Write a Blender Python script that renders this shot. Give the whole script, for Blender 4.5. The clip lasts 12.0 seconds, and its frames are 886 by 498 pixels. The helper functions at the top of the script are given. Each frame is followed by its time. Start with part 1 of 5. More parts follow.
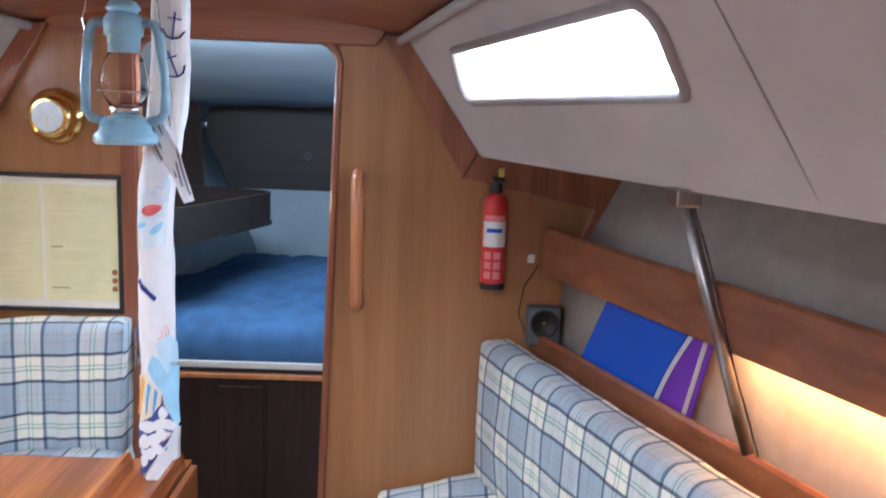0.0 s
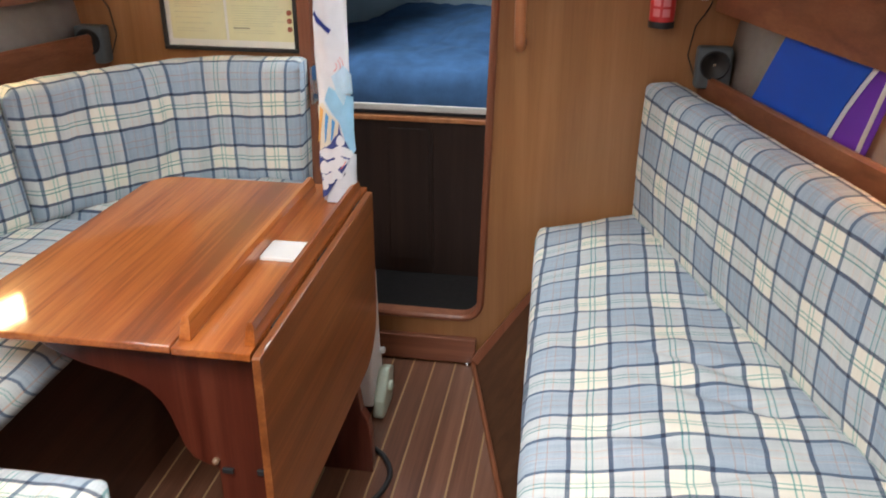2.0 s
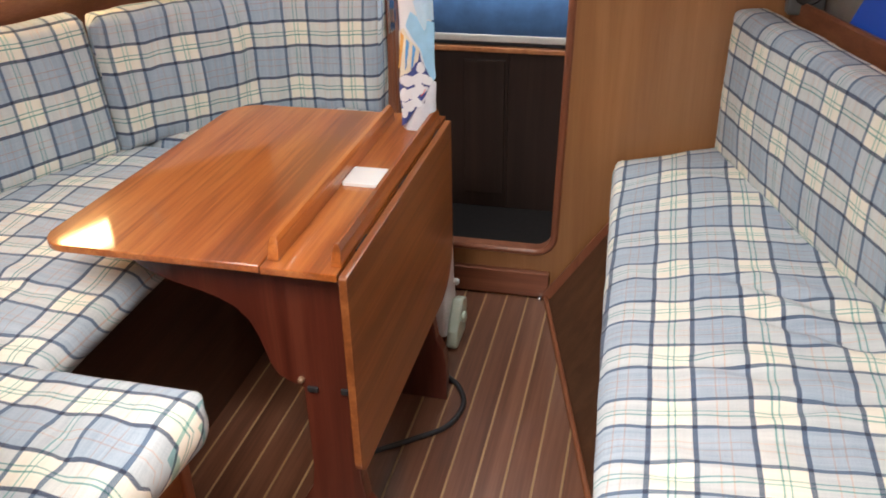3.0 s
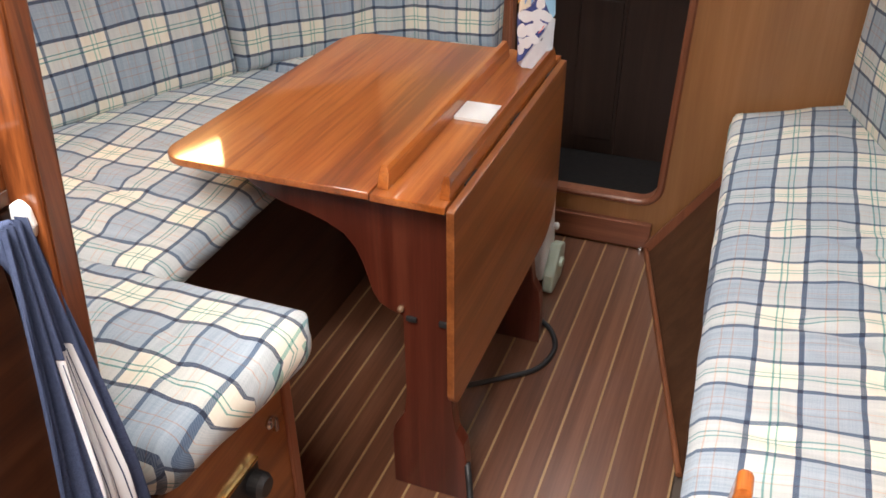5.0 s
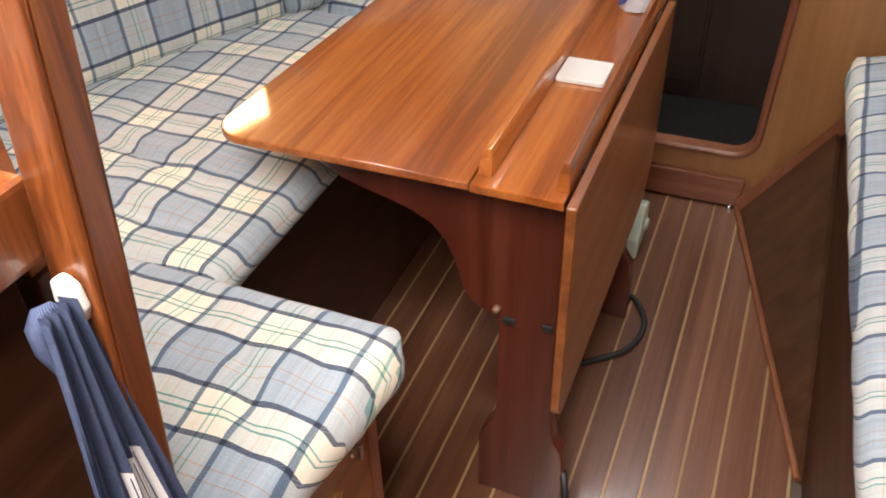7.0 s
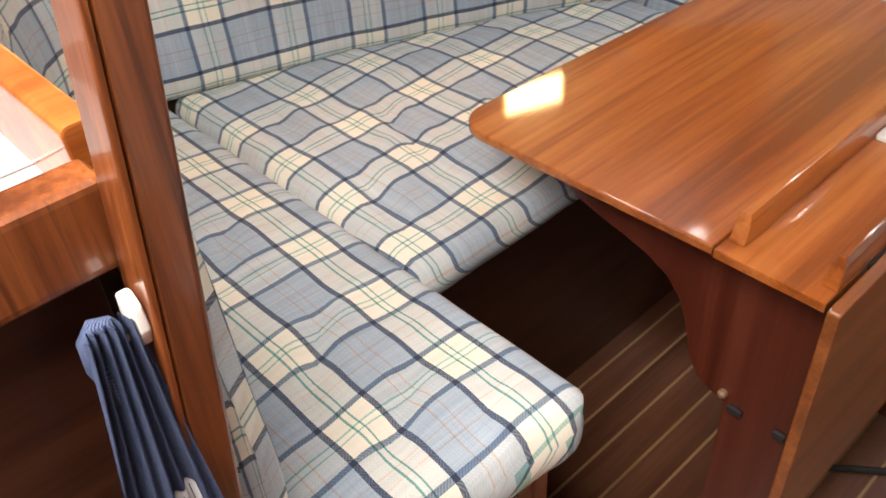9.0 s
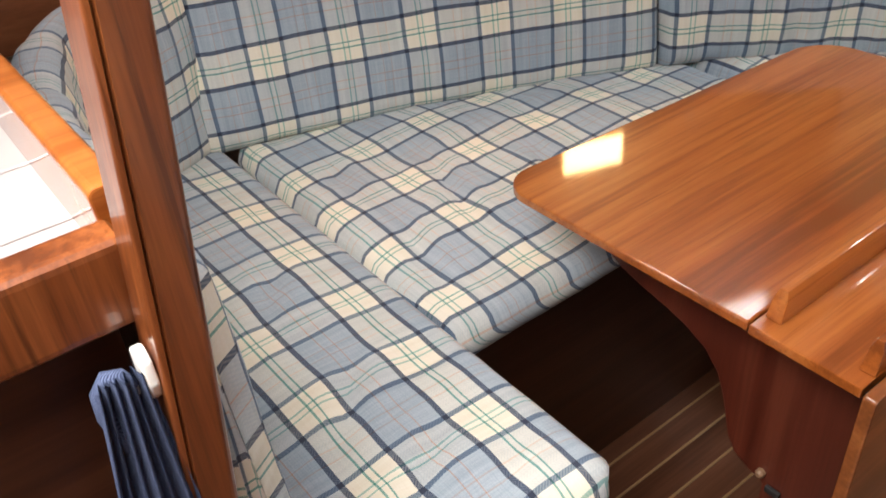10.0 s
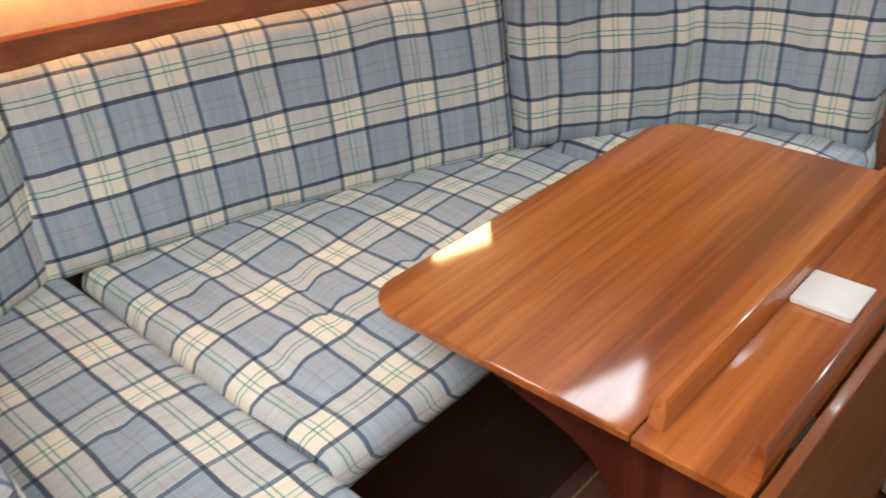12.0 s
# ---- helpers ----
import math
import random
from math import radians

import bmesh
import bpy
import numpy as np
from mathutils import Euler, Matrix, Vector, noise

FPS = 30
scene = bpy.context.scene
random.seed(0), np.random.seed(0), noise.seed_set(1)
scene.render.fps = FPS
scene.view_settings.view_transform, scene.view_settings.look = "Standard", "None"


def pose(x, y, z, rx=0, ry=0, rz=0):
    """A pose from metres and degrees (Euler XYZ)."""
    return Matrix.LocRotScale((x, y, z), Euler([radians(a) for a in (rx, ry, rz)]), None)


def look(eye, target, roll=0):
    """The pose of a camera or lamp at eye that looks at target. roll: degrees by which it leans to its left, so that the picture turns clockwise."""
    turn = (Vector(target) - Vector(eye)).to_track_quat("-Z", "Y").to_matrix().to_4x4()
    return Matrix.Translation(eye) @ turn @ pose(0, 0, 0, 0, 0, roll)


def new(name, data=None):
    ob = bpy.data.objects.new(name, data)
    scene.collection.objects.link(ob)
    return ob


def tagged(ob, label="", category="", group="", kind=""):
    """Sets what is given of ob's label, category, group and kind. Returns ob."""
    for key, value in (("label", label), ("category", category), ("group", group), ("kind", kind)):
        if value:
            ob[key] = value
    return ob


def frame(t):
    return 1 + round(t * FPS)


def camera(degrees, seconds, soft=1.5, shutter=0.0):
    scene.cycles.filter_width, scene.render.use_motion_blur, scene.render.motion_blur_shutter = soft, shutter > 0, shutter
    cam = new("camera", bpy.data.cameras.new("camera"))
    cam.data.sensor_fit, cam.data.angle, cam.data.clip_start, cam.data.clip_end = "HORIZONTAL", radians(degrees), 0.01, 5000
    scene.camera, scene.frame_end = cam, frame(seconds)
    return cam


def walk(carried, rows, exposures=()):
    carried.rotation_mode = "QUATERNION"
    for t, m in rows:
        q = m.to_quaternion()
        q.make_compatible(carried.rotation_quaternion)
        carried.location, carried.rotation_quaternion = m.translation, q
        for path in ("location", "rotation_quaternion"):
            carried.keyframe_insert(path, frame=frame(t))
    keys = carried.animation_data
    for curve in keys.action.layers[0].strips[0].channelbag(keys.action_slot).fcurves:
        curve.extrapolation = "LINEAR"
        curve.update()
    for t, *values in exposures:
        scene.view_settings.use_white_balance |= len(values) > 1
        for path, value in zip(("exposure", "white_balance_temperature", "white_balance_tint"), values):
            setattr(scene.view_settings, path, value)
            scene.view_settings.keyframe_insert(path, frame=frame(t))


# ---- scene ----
cam = camera(55.2, 12.0, soft=1.6, shutter=0.4)
PATH = [
    (0, (0.268, 0.524, 1.427), (0.314, 2.497, 1.105), 2.2),
    (0.5, (0.296, 0.52, 1.411), (0.213, 2.464, 0.951), 1.5),
    (1, (0.291, 0.505, 1.389), (0.13, 2.405, 0.785), 1.1),
    (1.5, (0.28, 0.483, 1.376), (0.054, 2.327, 0.635), 0.8),
    (2, (0.266, 0.461, 1.373), (-0.032, 2.249, 0.528), 0.1),
    (2.5, (0.251, 0.451, 1.359), (-0.11, 2.196, 0.451), -0.6),
    (3, (0.232, 0.444, 1.346), (-0.196, 2.143, 0.382), -1.2),
    (3.5, (0.217, 0.432, 1.336), (-0.285, 2.087, 0.331), -1.5),
    (3.7, (0.211, 0.43, 1.343), (-0.319, 2.059, 0.31), -1.2),
    (5.5, (0.2, 0.449, 1.332), (-0.415, 2.012, 0.247), -0.5),
    (6, (0.152, 0.497, 1.335), (-0.443, 2.05, 0.225), 0.2),
    (6.5, (0.072, 0.57, 1.323), (-0.525, 2.092, 0.172), -0.5),
    (7, (0.0, 0.627, 1.307), (-0.616, 2.072, 0.069), -1.7),
    (7.5, (-0.031, 0.678, 1.292), (-0.742, 2.026, -0.004), -2.7),
    (7.7, (-0.025, 0.7, 1.285), (-0.817, 2.003, -0.009), -3.6),
    (9.3, (0.018, 0.828, 1.28), (-1.221, 1.786, 0.036), -4.4),
    (9.5, (0.024, 0.834, 1.283), (-1.255, 1.773, 0.065), -4.7),
    (10, (0.039, 0.846, 1.297), (-1.295, 1.777, 0.133), -4.8),
    (10.5, (0.037, 0.861, 1.309), (-1.316, 1.816, 0.187), -4.8),
    (11, (0.01, 0.884, 1.315), (-1.334, 1.885, 0.224), -4.6),
    (11.5, (-0.005, 0.9, 1.323), (-1.301, 1.984, 0.253), -4.0),
    (12, (-0.01, 0.922, 1.322), (-1.21, 2.118, 0.26), -4.4),
]
EXPOSURES = [(0.0, 0.76, 5400.0, 10.0), (0.5, 0.66, 5400.0, 4.0), (1.1, 0.58, 5400.0, 0.0), (1.8, 0.49, 6000.0, 6.0), (3.0, 0.49, 6550.0, 12.0), (5.5, 0.43, 6650.0, 12.0), (7.2, 0.46, 6850.0, 13.0), (9.5, 0.24, 6700.0, 12.0), (10.5, 0.19, 6500.0, 10.0), (12.0, 0.22, 6450.0, 10.0)]
walk(cam, [(t, look(eye, target, roll)) for t, eye, target, roll in PATH], EXPOSURES)

# ---- light ----
world = bpy.data.worlds.new("sky")
scene.world = world
world.use_nodes = True
wn = world.node_tree
sky = wn.nodes.new("ShaderNodeTexSky")
sky.sky_type, sky.sun_disc = "NISHITA", False
sky.sun_elevation, sky.sun_rotation = radians(63), radians(205)
wn.links.new(sky.outputs[0], wn.nodes["Background"].inputs[0])
wn.nodes["Background"].inputs[1].default_value = 0.15

sun = new("sun", bpy.data.lights.new("sun", "SUN"))
sun.data.energy, sun.data.angle, sun.data.color = 3.0, radians(0.6), (1.0, 0.94, 0.85)
sun.matrix_world = look((-0.25, -0.28, 1.2), (0, 0, 0))


def area_lamp(name, eye, target, size_x, size_y, watts, colour):
    lamp = new(name, bpy.data.lights.new(name, "AREA"))
    lamp.data.shape, lamp.data.size, lamp.data.size_y = "RECTANGLE", size_x, size_y
    lamp.data.energy, lamp.data.color = watts, colour
    lamp.matrix_world = look(eye, target)
    return lamp


area_lamp("companionway_daylight", (-0.29, 0.30, 2.20), (-0.29, 0.42, 0.6), 0.95, 1.2, 75.0, (1.0, 0.95, 0.88))

# Added fill hidden above the doorway, standing in for fore hatch daylight.
area_lamp("fore_hatch_daylight", (-0.25, 2.70, 1.605), (-0.25, 3.05, 0.9), 0.5, 0.12, 6.5, (0.84, 0.94, 1.0))


# ---- materials ----
def material(name):
    m = bpy.data.materials.new(name)
    m.use_nodes = True
    return m, m.node_tree, m.node_tree.nodes["Principled BSDF"]


def node(tree, kind, **inputs):
    n = tree.nodes.new(kind)
    for key, value in inputs.items():
        n.inputs[key].default_value = value
    return n


def ramp(tree, fac, stops, constant=False):
    r = tree.nodes.new("ShaderNodeValToRGB")
    r.color_ramp.interpolation = "CONSTANT" if constant else "LINEAR"
    while len(r.color_ramp.elements) < len(stops):
        r.color_ramp.elements.new(0.5)
    for e, (p, c) in zip(r.color_ramp.elements, stops):
        e.position, e.color = p, (*c, 1.0)
    tree.links.new(fac, r.inputs[0])
    return r.outputs[0]


def math_node(tree, op, a, b=0.0, c=0.0):
    n = tree.nodes.new("ShaderNodeMath")
    n.operation = op
    for slot, value in zip(n.inputs, (a, b, c)):
        if isinstance(value, (int, float)):
            slot.default_value = value
        else:
            tree.links.new(value, slot)
    return n.outputs[0]


def mix_colour(tree, fac, a, b, blend="MIX"):
    n = tree.nodes.new("ShaderNodeMix")
    n.data_type, n.blend_type = "RGBA", blend
    for slot, value in zip((n.inputs[0], n.inputs[6], n.inputs[7]), (fac, a, b)):
        if isinstance(value, (int, float)):
            slot.default_value = value
        elif isinstance(value, tuple):
            slot.default_value = (*value, 1.0)
        else:
            tree.links.new(value, slot)
    return n.outputs[2]


def bump(tree, bsdf, height, strength=0.2, distance=0.002):
    b = node(tree, "ShaderNodeBump", Strength=strength, Distance=distance)
    tree.links.new(height, b.inputs["Height"])
    tree.links.new(b.outputs[0], bsdf.inputs["Normal"])


def coords(tree, scale=(1, 1, 1), turn=(0, 0, 0), which="Object"):
    tc = tree.nodes.new("ShaderNodeTexCoord")
    mp = node(tree, "ShaderNodeMapping")
    mp.inputs["Scale"].default_value = scale
    mp.inputs["Rotation"].default_value = [radians(a) for a in turn]
    tree.links.new(tc.outputs[which], mp.inputs["Vector"])
    return mp.outputs[0]


def noise_tex(tree, vector, scale, detail=4.0, rough=0.55, distortion=0.0):
    n = node(tree, "ShaderNodeTexNoise", Scale=scale, Detail=detail, Roughness=rough, Distortion=distortion)
    tree.links.new(vector, n.inputs["Vector"])
    return n.outputs["Fac"]


def wood(name, dark, mid, light, along="y", rough=0.35, coat=0.0, grain=1.0, pieces=False, pores=0.0, span=0.16, spec=0.5):
    """Varnished timber whose grain runs along one axis."""
    m, t, b = material(name)
    k = {"x": (0.035, 1, 1), "y": (1, 0.035, 1), "z": (1, 1, 0.035)}[along]
    v = coords(t, k)
    if pieces:
        info = t.nodes.new("ShaderNodeObjectInfo")
        add = t.nodes.new("ShaderNodeVectorMath")
        add.operation = "ADD"
        t.links.new(v, add.inputs[0])
        comb = t.nodes.new("ShaderNodeCombineXYZ")
        shift = math_node(t, "MULTIPLY", info.outputs["Random"], 7.0)
        for s in comb.inputs:
            t.links.new(shift, s)
        t.links.new(comb.outputs[0], add.inputs[1])
        v = add.outputs[0]
    broad = noise_tex(t, v, 22.0 * grain, 3.0, 0.5, 0.6)
    fine = noise_tex(t, v, 210.0 * grain, 3.0, 0.6)
    both = math_node(t, "ADD", math_node(t, "MULTIPLY", broad, 0.72), math_node(t, "MULTIPLY", fine, 0.28))
    if pieces:
        both = math_node(t, "ADD", both, math_node(t, "MULTIPLY_ADD", info.outputs["Random"], 0.10, -0.05))
    colour = ramp(t, both, [(0.5 - span, dark), (0.5, mid), (0.5 + span, light)])
    if pores:
        streak = noise_tex(t, v, 95.0, 4.0, 0.7)
        colour = mix_colour(t, math_node(t, "MULTIPLY", ramp(t, streak, [(0.50, (0, 0, 0)), (0.66, (1, 1, 1))]), pores), colour, dark)
    patch = noise_tex(t, coords(t), 3.5, 2.0)
    colour = mix_colour(t, math_node(t, "MULTIPLY", patch, 0.35), colour, mid)
    t.links.new(colour, b.inputs["Base Color"])
    wear = noise_tex(t, v, 30.0, 4.0)
    t.links.new(math_node(t, "MULTIPLY_ADD", wear, 0.10, rough - 0.05), b.inputs["Roughness"])
    b.inputs["Coat Weight"].default_value, b.inputs["Coat Roughness"].default_value = coat, 0.07
    b.inputs["Specular IOR Level"].default_value = spec
    bump(t, b, fine, 0.05, 0.0004)
    if coat > 0.5:
        ripple = node(t, "ShaderNodeBump", Strength=0.03, Distance=0.0008)
        t.links.new(math_node(t, "ADD", math_node(t, "MULTIPLY", fine, 0.35), broad), ripple.inputs["Height"])
        t.links.new(ripple.outputs[0], b.inputs["Coat Normal"])
    return m


def plain(name, colour, rough=0.5, metal=0.0, vary=0.12, scale=18.0, relief=0.05, spec=0.5):
    m, t, b = material(name)
    n = noise_tex(t, coords(t), scale, 5.0)
    lo, hi = [tuple(min(1.0, c * f) for c in colour) for f in (1 - vary, 1 + vary)]
    t.links.new(ramp(t, n, [(0.3, lo), (0.7, hi)]), b.inputs["Base Color"])
    t.links.new(math_node(t, "MULTIPLY_ADD", n, 0.14, rough - 0.07), b.inputs["Roughness"])
    b.inputs["Metallic"].default_value = metal
    b.inputs["Specular IOR Level"].default_value = spec
    if relief:
        bump(t, b, noise_tex(t, coords(t), scale * 12, 3.0), relief, 0.0008)
    return m


CREAM, FIELD, NAVY, GREEN, RUST = (0.88, 0.84, 0.745), (0.455, 0.53, 0.605), (0.014, 0.042, 0.108), (0.12, 0.36, 0.31), (0.50, 0.35, 0.31)
PERIOD = 0.143


def plaid_material(name, top=1, strong=0.98, weak=0.50, shift_u=0.0, shift_v=0.0):
    """Woven check cloth: warp and weft each carry the same run of stripes."""
    m, t, b = material(name)
    uv = t.nodes.new("ShaderNodeUVMap")
    uv.uv_map = "cloth"
    warp = node(t, "ShaderNodeTexNoise", Scale=5.0, Detail=2.0)
    t.links.new(uv.outputs[0], warp.inputs["Vector"])
    sep0 = t.nodes.new("ShaderNodeSeparateXYZ")
    t.links.new(warp.outputs["Color"], sep0.inputs[0])
    sep = t.nodes.new("ShaderNodeSeparateXYZ")
    t.links.new(uv.outputs[0], sep.inputs[0])
    stops = [(0.0, NAVY), (0.050, CREAM), (0.205, GREEN), (0.224, CREAM), (0.270, GREEN), (0.289, CREAM), (0.444, NAVY), (0.494, FIELD),
             (0.680, RUST), (0.692, FIELD), (0.792, RUST), (0.804, FIELD)]
    threads = []
    for axis, shift in ((0, shift_u), (1, shift_v)):
        c = math_node(t, "ADD", sep.outputs[axis], math_node(t, "MULTIPLY_ADD", sep0.outputs[axis], 0.010, shift - 0.005))
        threads.append(ramp(t, math_node(t, "FRACT", math_node(t, "DIVIDE", c, PERIOD)), stops, True))
    side = math_node(t, "PINGPONG", sep.outputs[0], 0.009)
    lay = math_node(t, "FRACT", math_node(t, "DIVIDE", math_node(t, "ADD", side, sep.outputs[1]), 0.0042))
    over = math_node(t, "MULTIPLY_ADD", math_node(t, "GREATER_THAN", lay, 0.5), 0.56, 0.22)
    faded = []
    for axis in (0, 1):
        power = node(t, "ShaderNodeGamma", Gamma=strong if axis == top else weak)
        t.links.new(threads[axis], power.inputs[0])
        faded.append(power.outputs[0])
    product = mix_colour(t, 1.0, faded[0], faded[1], "MULTIPLY")
    colour = mix_colour(t, 0.20, product, mix_colour(t, over, threads[0], threads[1]))
    yarn = [noise_tex(t, coords(t, k, which="UV"), 1.0, 2.0, 0.6) for k in ((700.0, 14.0, 1.0), (14.0, 700.0, 1.0))]
    slub = math_node(t, "MULTIPLY", math_node(t, "ADD", yarn[0], yarn[1]), 0.5)
    colour = mix_colour(t, 0.30, colour, ramp(t, slub, [(0.36, (0.22, 0.22, 0.23)), (0.64, (0.80, 0.79, 0.76))]), "SOFT_LIGHT")
    lint = noise_tex(t, uv.outputs[0], 420.0, 3.0)
    colour = mix_colour(t, 0.16, colour, ramp(t, lint, [(0.3, (0.25, 0.25, 0.25)), (0.7, (0.9, 0.88, 0.84))]), "SOFT_LIGHT")
    streaks = noise_tex(t, coords(t, (75.0, 2.5, 1.0) if top == 1 else (2.5, 75.0, 1.0), which="UV"), 1.0, 3.0, 0.7)
    colour = mix_colour(t, 0.34, colour, ramp(t, streaks, [(0.34, (0.20, 0.22, 0.26)), (0.66, (0.86, 0.84, 0.78))]), "SOFT_LIGHT")
    fade = noise_tex(t, uv.outputs[0], 4.0, 3.0)
    colour = mix_colour(t, math_node(t, "MULTIPLY", fade, 0.10), colour, (0.62, 0.60, 0.54))
    t.links.new(colour, b.inputs["Base Color"])
    b.inputs["Roughness"].default_value = 0.92
    b.inputs["Specular IOR Level"].default_value = 0.15
    b.inputs["Sheen Weight"].default_value, b.inputs["Sheen Roughness"].default_value = 0.12, 0.6
    height = math_node(t, "ADD", math_node(t, "MULTIPLY", lint, 0.5), math_node(t, "MULTIPLY", lay, 0.5))
    bump(t, b, height, 0.25, 0.0006)
    return m


PLAID = plaid_material("plaid_cloth")
PLAID_SEAT = plaid_material("plaid_cloth_turned", 0, 0.74, 0.64)
TABLE = wood("varnished_table_top", (0.16, 0.037, 0.006), (0.35, 0.094, 0.016), (0.50, 0.162, 0.035), "y", 0.38, 1.0, 0.55, pores=0.55, span=0.12, spec=0.25)
# Far darker than the top: weak light under it is put into this colour.
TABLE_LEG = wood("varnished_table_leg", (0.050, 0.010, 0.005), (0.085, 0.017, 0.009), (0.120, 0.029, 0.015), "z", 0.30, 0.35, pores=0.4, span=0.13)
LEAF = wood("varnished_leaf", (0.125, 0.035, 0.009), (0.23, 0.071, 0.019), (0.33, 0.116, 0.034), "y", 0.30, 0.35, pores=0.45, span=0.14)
VENEER = wood("bulkhead_veneer", (0.245, 0.106, 0.037), (0.325, 0.148, 0.054), (0.390, 0.188, 0.074), "z", 0.36, 0.2, pores=0.25, span=0.20)
TRIM = wood("mahogany_trim", (0.15, 0.050, 0.024), (0.24, 0.082, 0.040), (0.33, 0.125, 0.062), "z", 0.36, 0.2)
TRIM_Y = wood("mahogany_rail", (0.15, 0.050, 0.022), (0.23, 0.080, 0.036), (0.31, 0.120, 0.056), "y", 0.34, 0.2)
TRIM_X = wood("mahogany_beam", (0.15, 0.050, 0.024), (0.24, 0.082, 0.040), (0.33, 0.125, 0.062), "x", 0.36, 0.2)
POST = wood("oiled_post", (0.060, 0.014, 0.004), (0.17, 0.046, 0.012), (0.29, 0.090, 0.025), "z", 0.34, 0.45, pores=0.9, span=0.12)
# Locker plywood darkened: the shade under table and cushions is in this colour.
BASE = wood("shade_darkened_plywood", (0.034, 0.010, 0.004), (0.060, 0.018, 0.007), (0.090, 0.030, 0.012), "y", 0.42, 0.1, span=0.13)
TEAK = wood("sole_teak", (0.080, 0.030, 0.016), (0.145, 0.058, 0.031), (0.215, 0.094, 0.053), "y", 0.32, 0.6, 1.0, True, pores=0.3)
HOLLY = wood("sole_holly", (0.28, 0.165, 0.072), (0.37, 0.225, 0.105), (0.45, 0.29, 0.145), "y", 0.4, 0.1, 1.0, True)
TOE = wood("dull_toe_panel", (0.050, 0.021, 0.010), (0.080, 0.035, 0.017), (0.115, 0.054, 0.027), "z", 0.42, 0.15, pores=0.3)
HANDLE = wood("handle_teak", (0.32, 0.115, 0.045), (0.44, 0.17, 0.068), (0.55, 0.24, 0.10), "z", 0.3, 0.3)
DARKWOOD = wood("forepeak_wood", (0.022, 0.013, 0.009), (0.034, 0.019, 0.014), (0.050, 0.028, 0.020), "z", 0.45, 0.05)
# Brown locker wood cut to near black: the forepeak's dimness is in this colour.
LOCKERWOOD = wood("dimmed_locker_wood", (0.012, 0.007, 0.005), (0.020, 0.012, 0.008), (0.030, 0.018, 0.012), "x", 0.6, 0.0)
LINER = plain("vinyl_headlining", (0.46, 0.41, 0.385), 0.7, 0, 0.07, 9.0, 0.14)
# Cream lining toned down: shade under the side deck is in this colour.
HULL = plain("foam_backed_hull_lining", (0.37, 0.32, 0.275), 0.85, 0, 0.10, 22.0, 0.2)
FORE = plain("forepeak_lining", (0.30, 0.36, 0.39), 0.8, 0, 0.12, 7.0, 0.15)
# Lighter than FORE: light that misses the deckhead is put into this colour.
DECKHEAD = plain("forepeak_deckhead_vinyl", (0.52, 0.60, 0.64), 0.75, 0, 0.08, 6.0, 0.15)
NAVYCLOTH = plain("blue_mattress_cover", (0.052, 0.108, 0.215), 0.9, 0, 0.22, 14.0, 0.3, 0.2)
CHROME = plain("stainless_steel", (0.62, 0.61, 0.60), 0.22, 1.0, 0.06, 40.0, 0.0)
DULLSTEEL = plain("dull_steel", (0.36, 0.35, 0.34), 0.34, 1.0, 0.10, 40.0, 0.03)
BRASS = plain("polished_brass", (0.83, 0.56, 0.20), 0.18, 1.0, 0.06, 40.0, 0.0)
WHITE = plain("white_plastic", (0.80, 0.80, 0.78), 0.35, 0, 0.03, 14.0, 0.0)
BLACK = plain("black_rubber", (0.018, 0.018, 0.019), 0.5, 0, 0.2, 30.0, 0.05)
PAPER = plain("printed_paper", (0.74, 0.70, 0.42), 0.7, 0, 0.04, 12.0, 0.0)
MOUNT = plain("cream_mount", (0.80, 0.78, 0.70), 0.7, 0, 0.03, 12.0, 0.0)
INK = plain("faded_print", (0.60, 0.57, 0.36), 0.7, 0, 0.12, 60.0, 0.0)
DARKINK = plain("dark_heading_print", (0.22, 0.20, 0.14), 0.7, 0, 0.12, 60.0, 0.0)
WAX = plain("red_brown_seal", (0.33, 0.10, 0.05), 0.5, 0, 0.1, 60.0, 0.0)
RED = plain("red_paint", (0.62, 0.035, 0.035), 0.3, 0, 0.06, 20.0, 0.0)
REDLABEL = plain("pink_label", (0.80, 0.25, 0.26), 0.45, 0, 0.05, 20.0, 0.0)
SKYBLUE = plain("pale_blue_enamel", (0.26, 0.45, 0.56), 0.28, 0, 0.10, 16.0, 0.04)
BLUEFILE = plain("blue_plastic_folder", (0.012, 0.085, 0.50), 0.35, 0, 0.05, 8.0, 0.0)
PURPLE = plain("purple_plastic_folder", (0.16, 0.035, 0.40), 0.35, 0, 0.05, 8.0, 0.0)
GREY = plain("grey_speaker_plastic", (0.11, 0.13, 0.14), 0.45, 0, 0.08, 30.0, 0.05)
CLOTHWHITE = plain("white_cotton", (0.78, 0.78, 0.80), 0.9, 0, 0.05, 22.0, 0.25, 0.2)
INDIGO = plain("indigo_print", (0.035, 0.05, 0.22), 0.9, 0, 0.15, 40.0, 0.1, 0.2)
CORAL = plain("coral_print", (0.75, 0.16, 0.16), 0.9, 0, 0.1, 40.0, 0.1, 0.2)
SKYCLOTH = plain("sky_blue_cotton", (0.36, 0.62, 0.80), 0.9, 0, 0.08, 30.0, 0.2, 0.2)
ORANGE = plain("orange_print", (0.78, 0.42, 0.12), 0.9, 0, 0.1, 40.0, 0.1, 0.2)
TICKING = plain("dark_stripe_print", (0.10, 0.11, 0.14), 0.9, 0, 0.1, 40.0, 0.1, 0.2)
TILE = plain("white_glazed_tile", (0.50, 0.48, 0.48), 0.15, 0, 0.04, 8.0, 0.0)
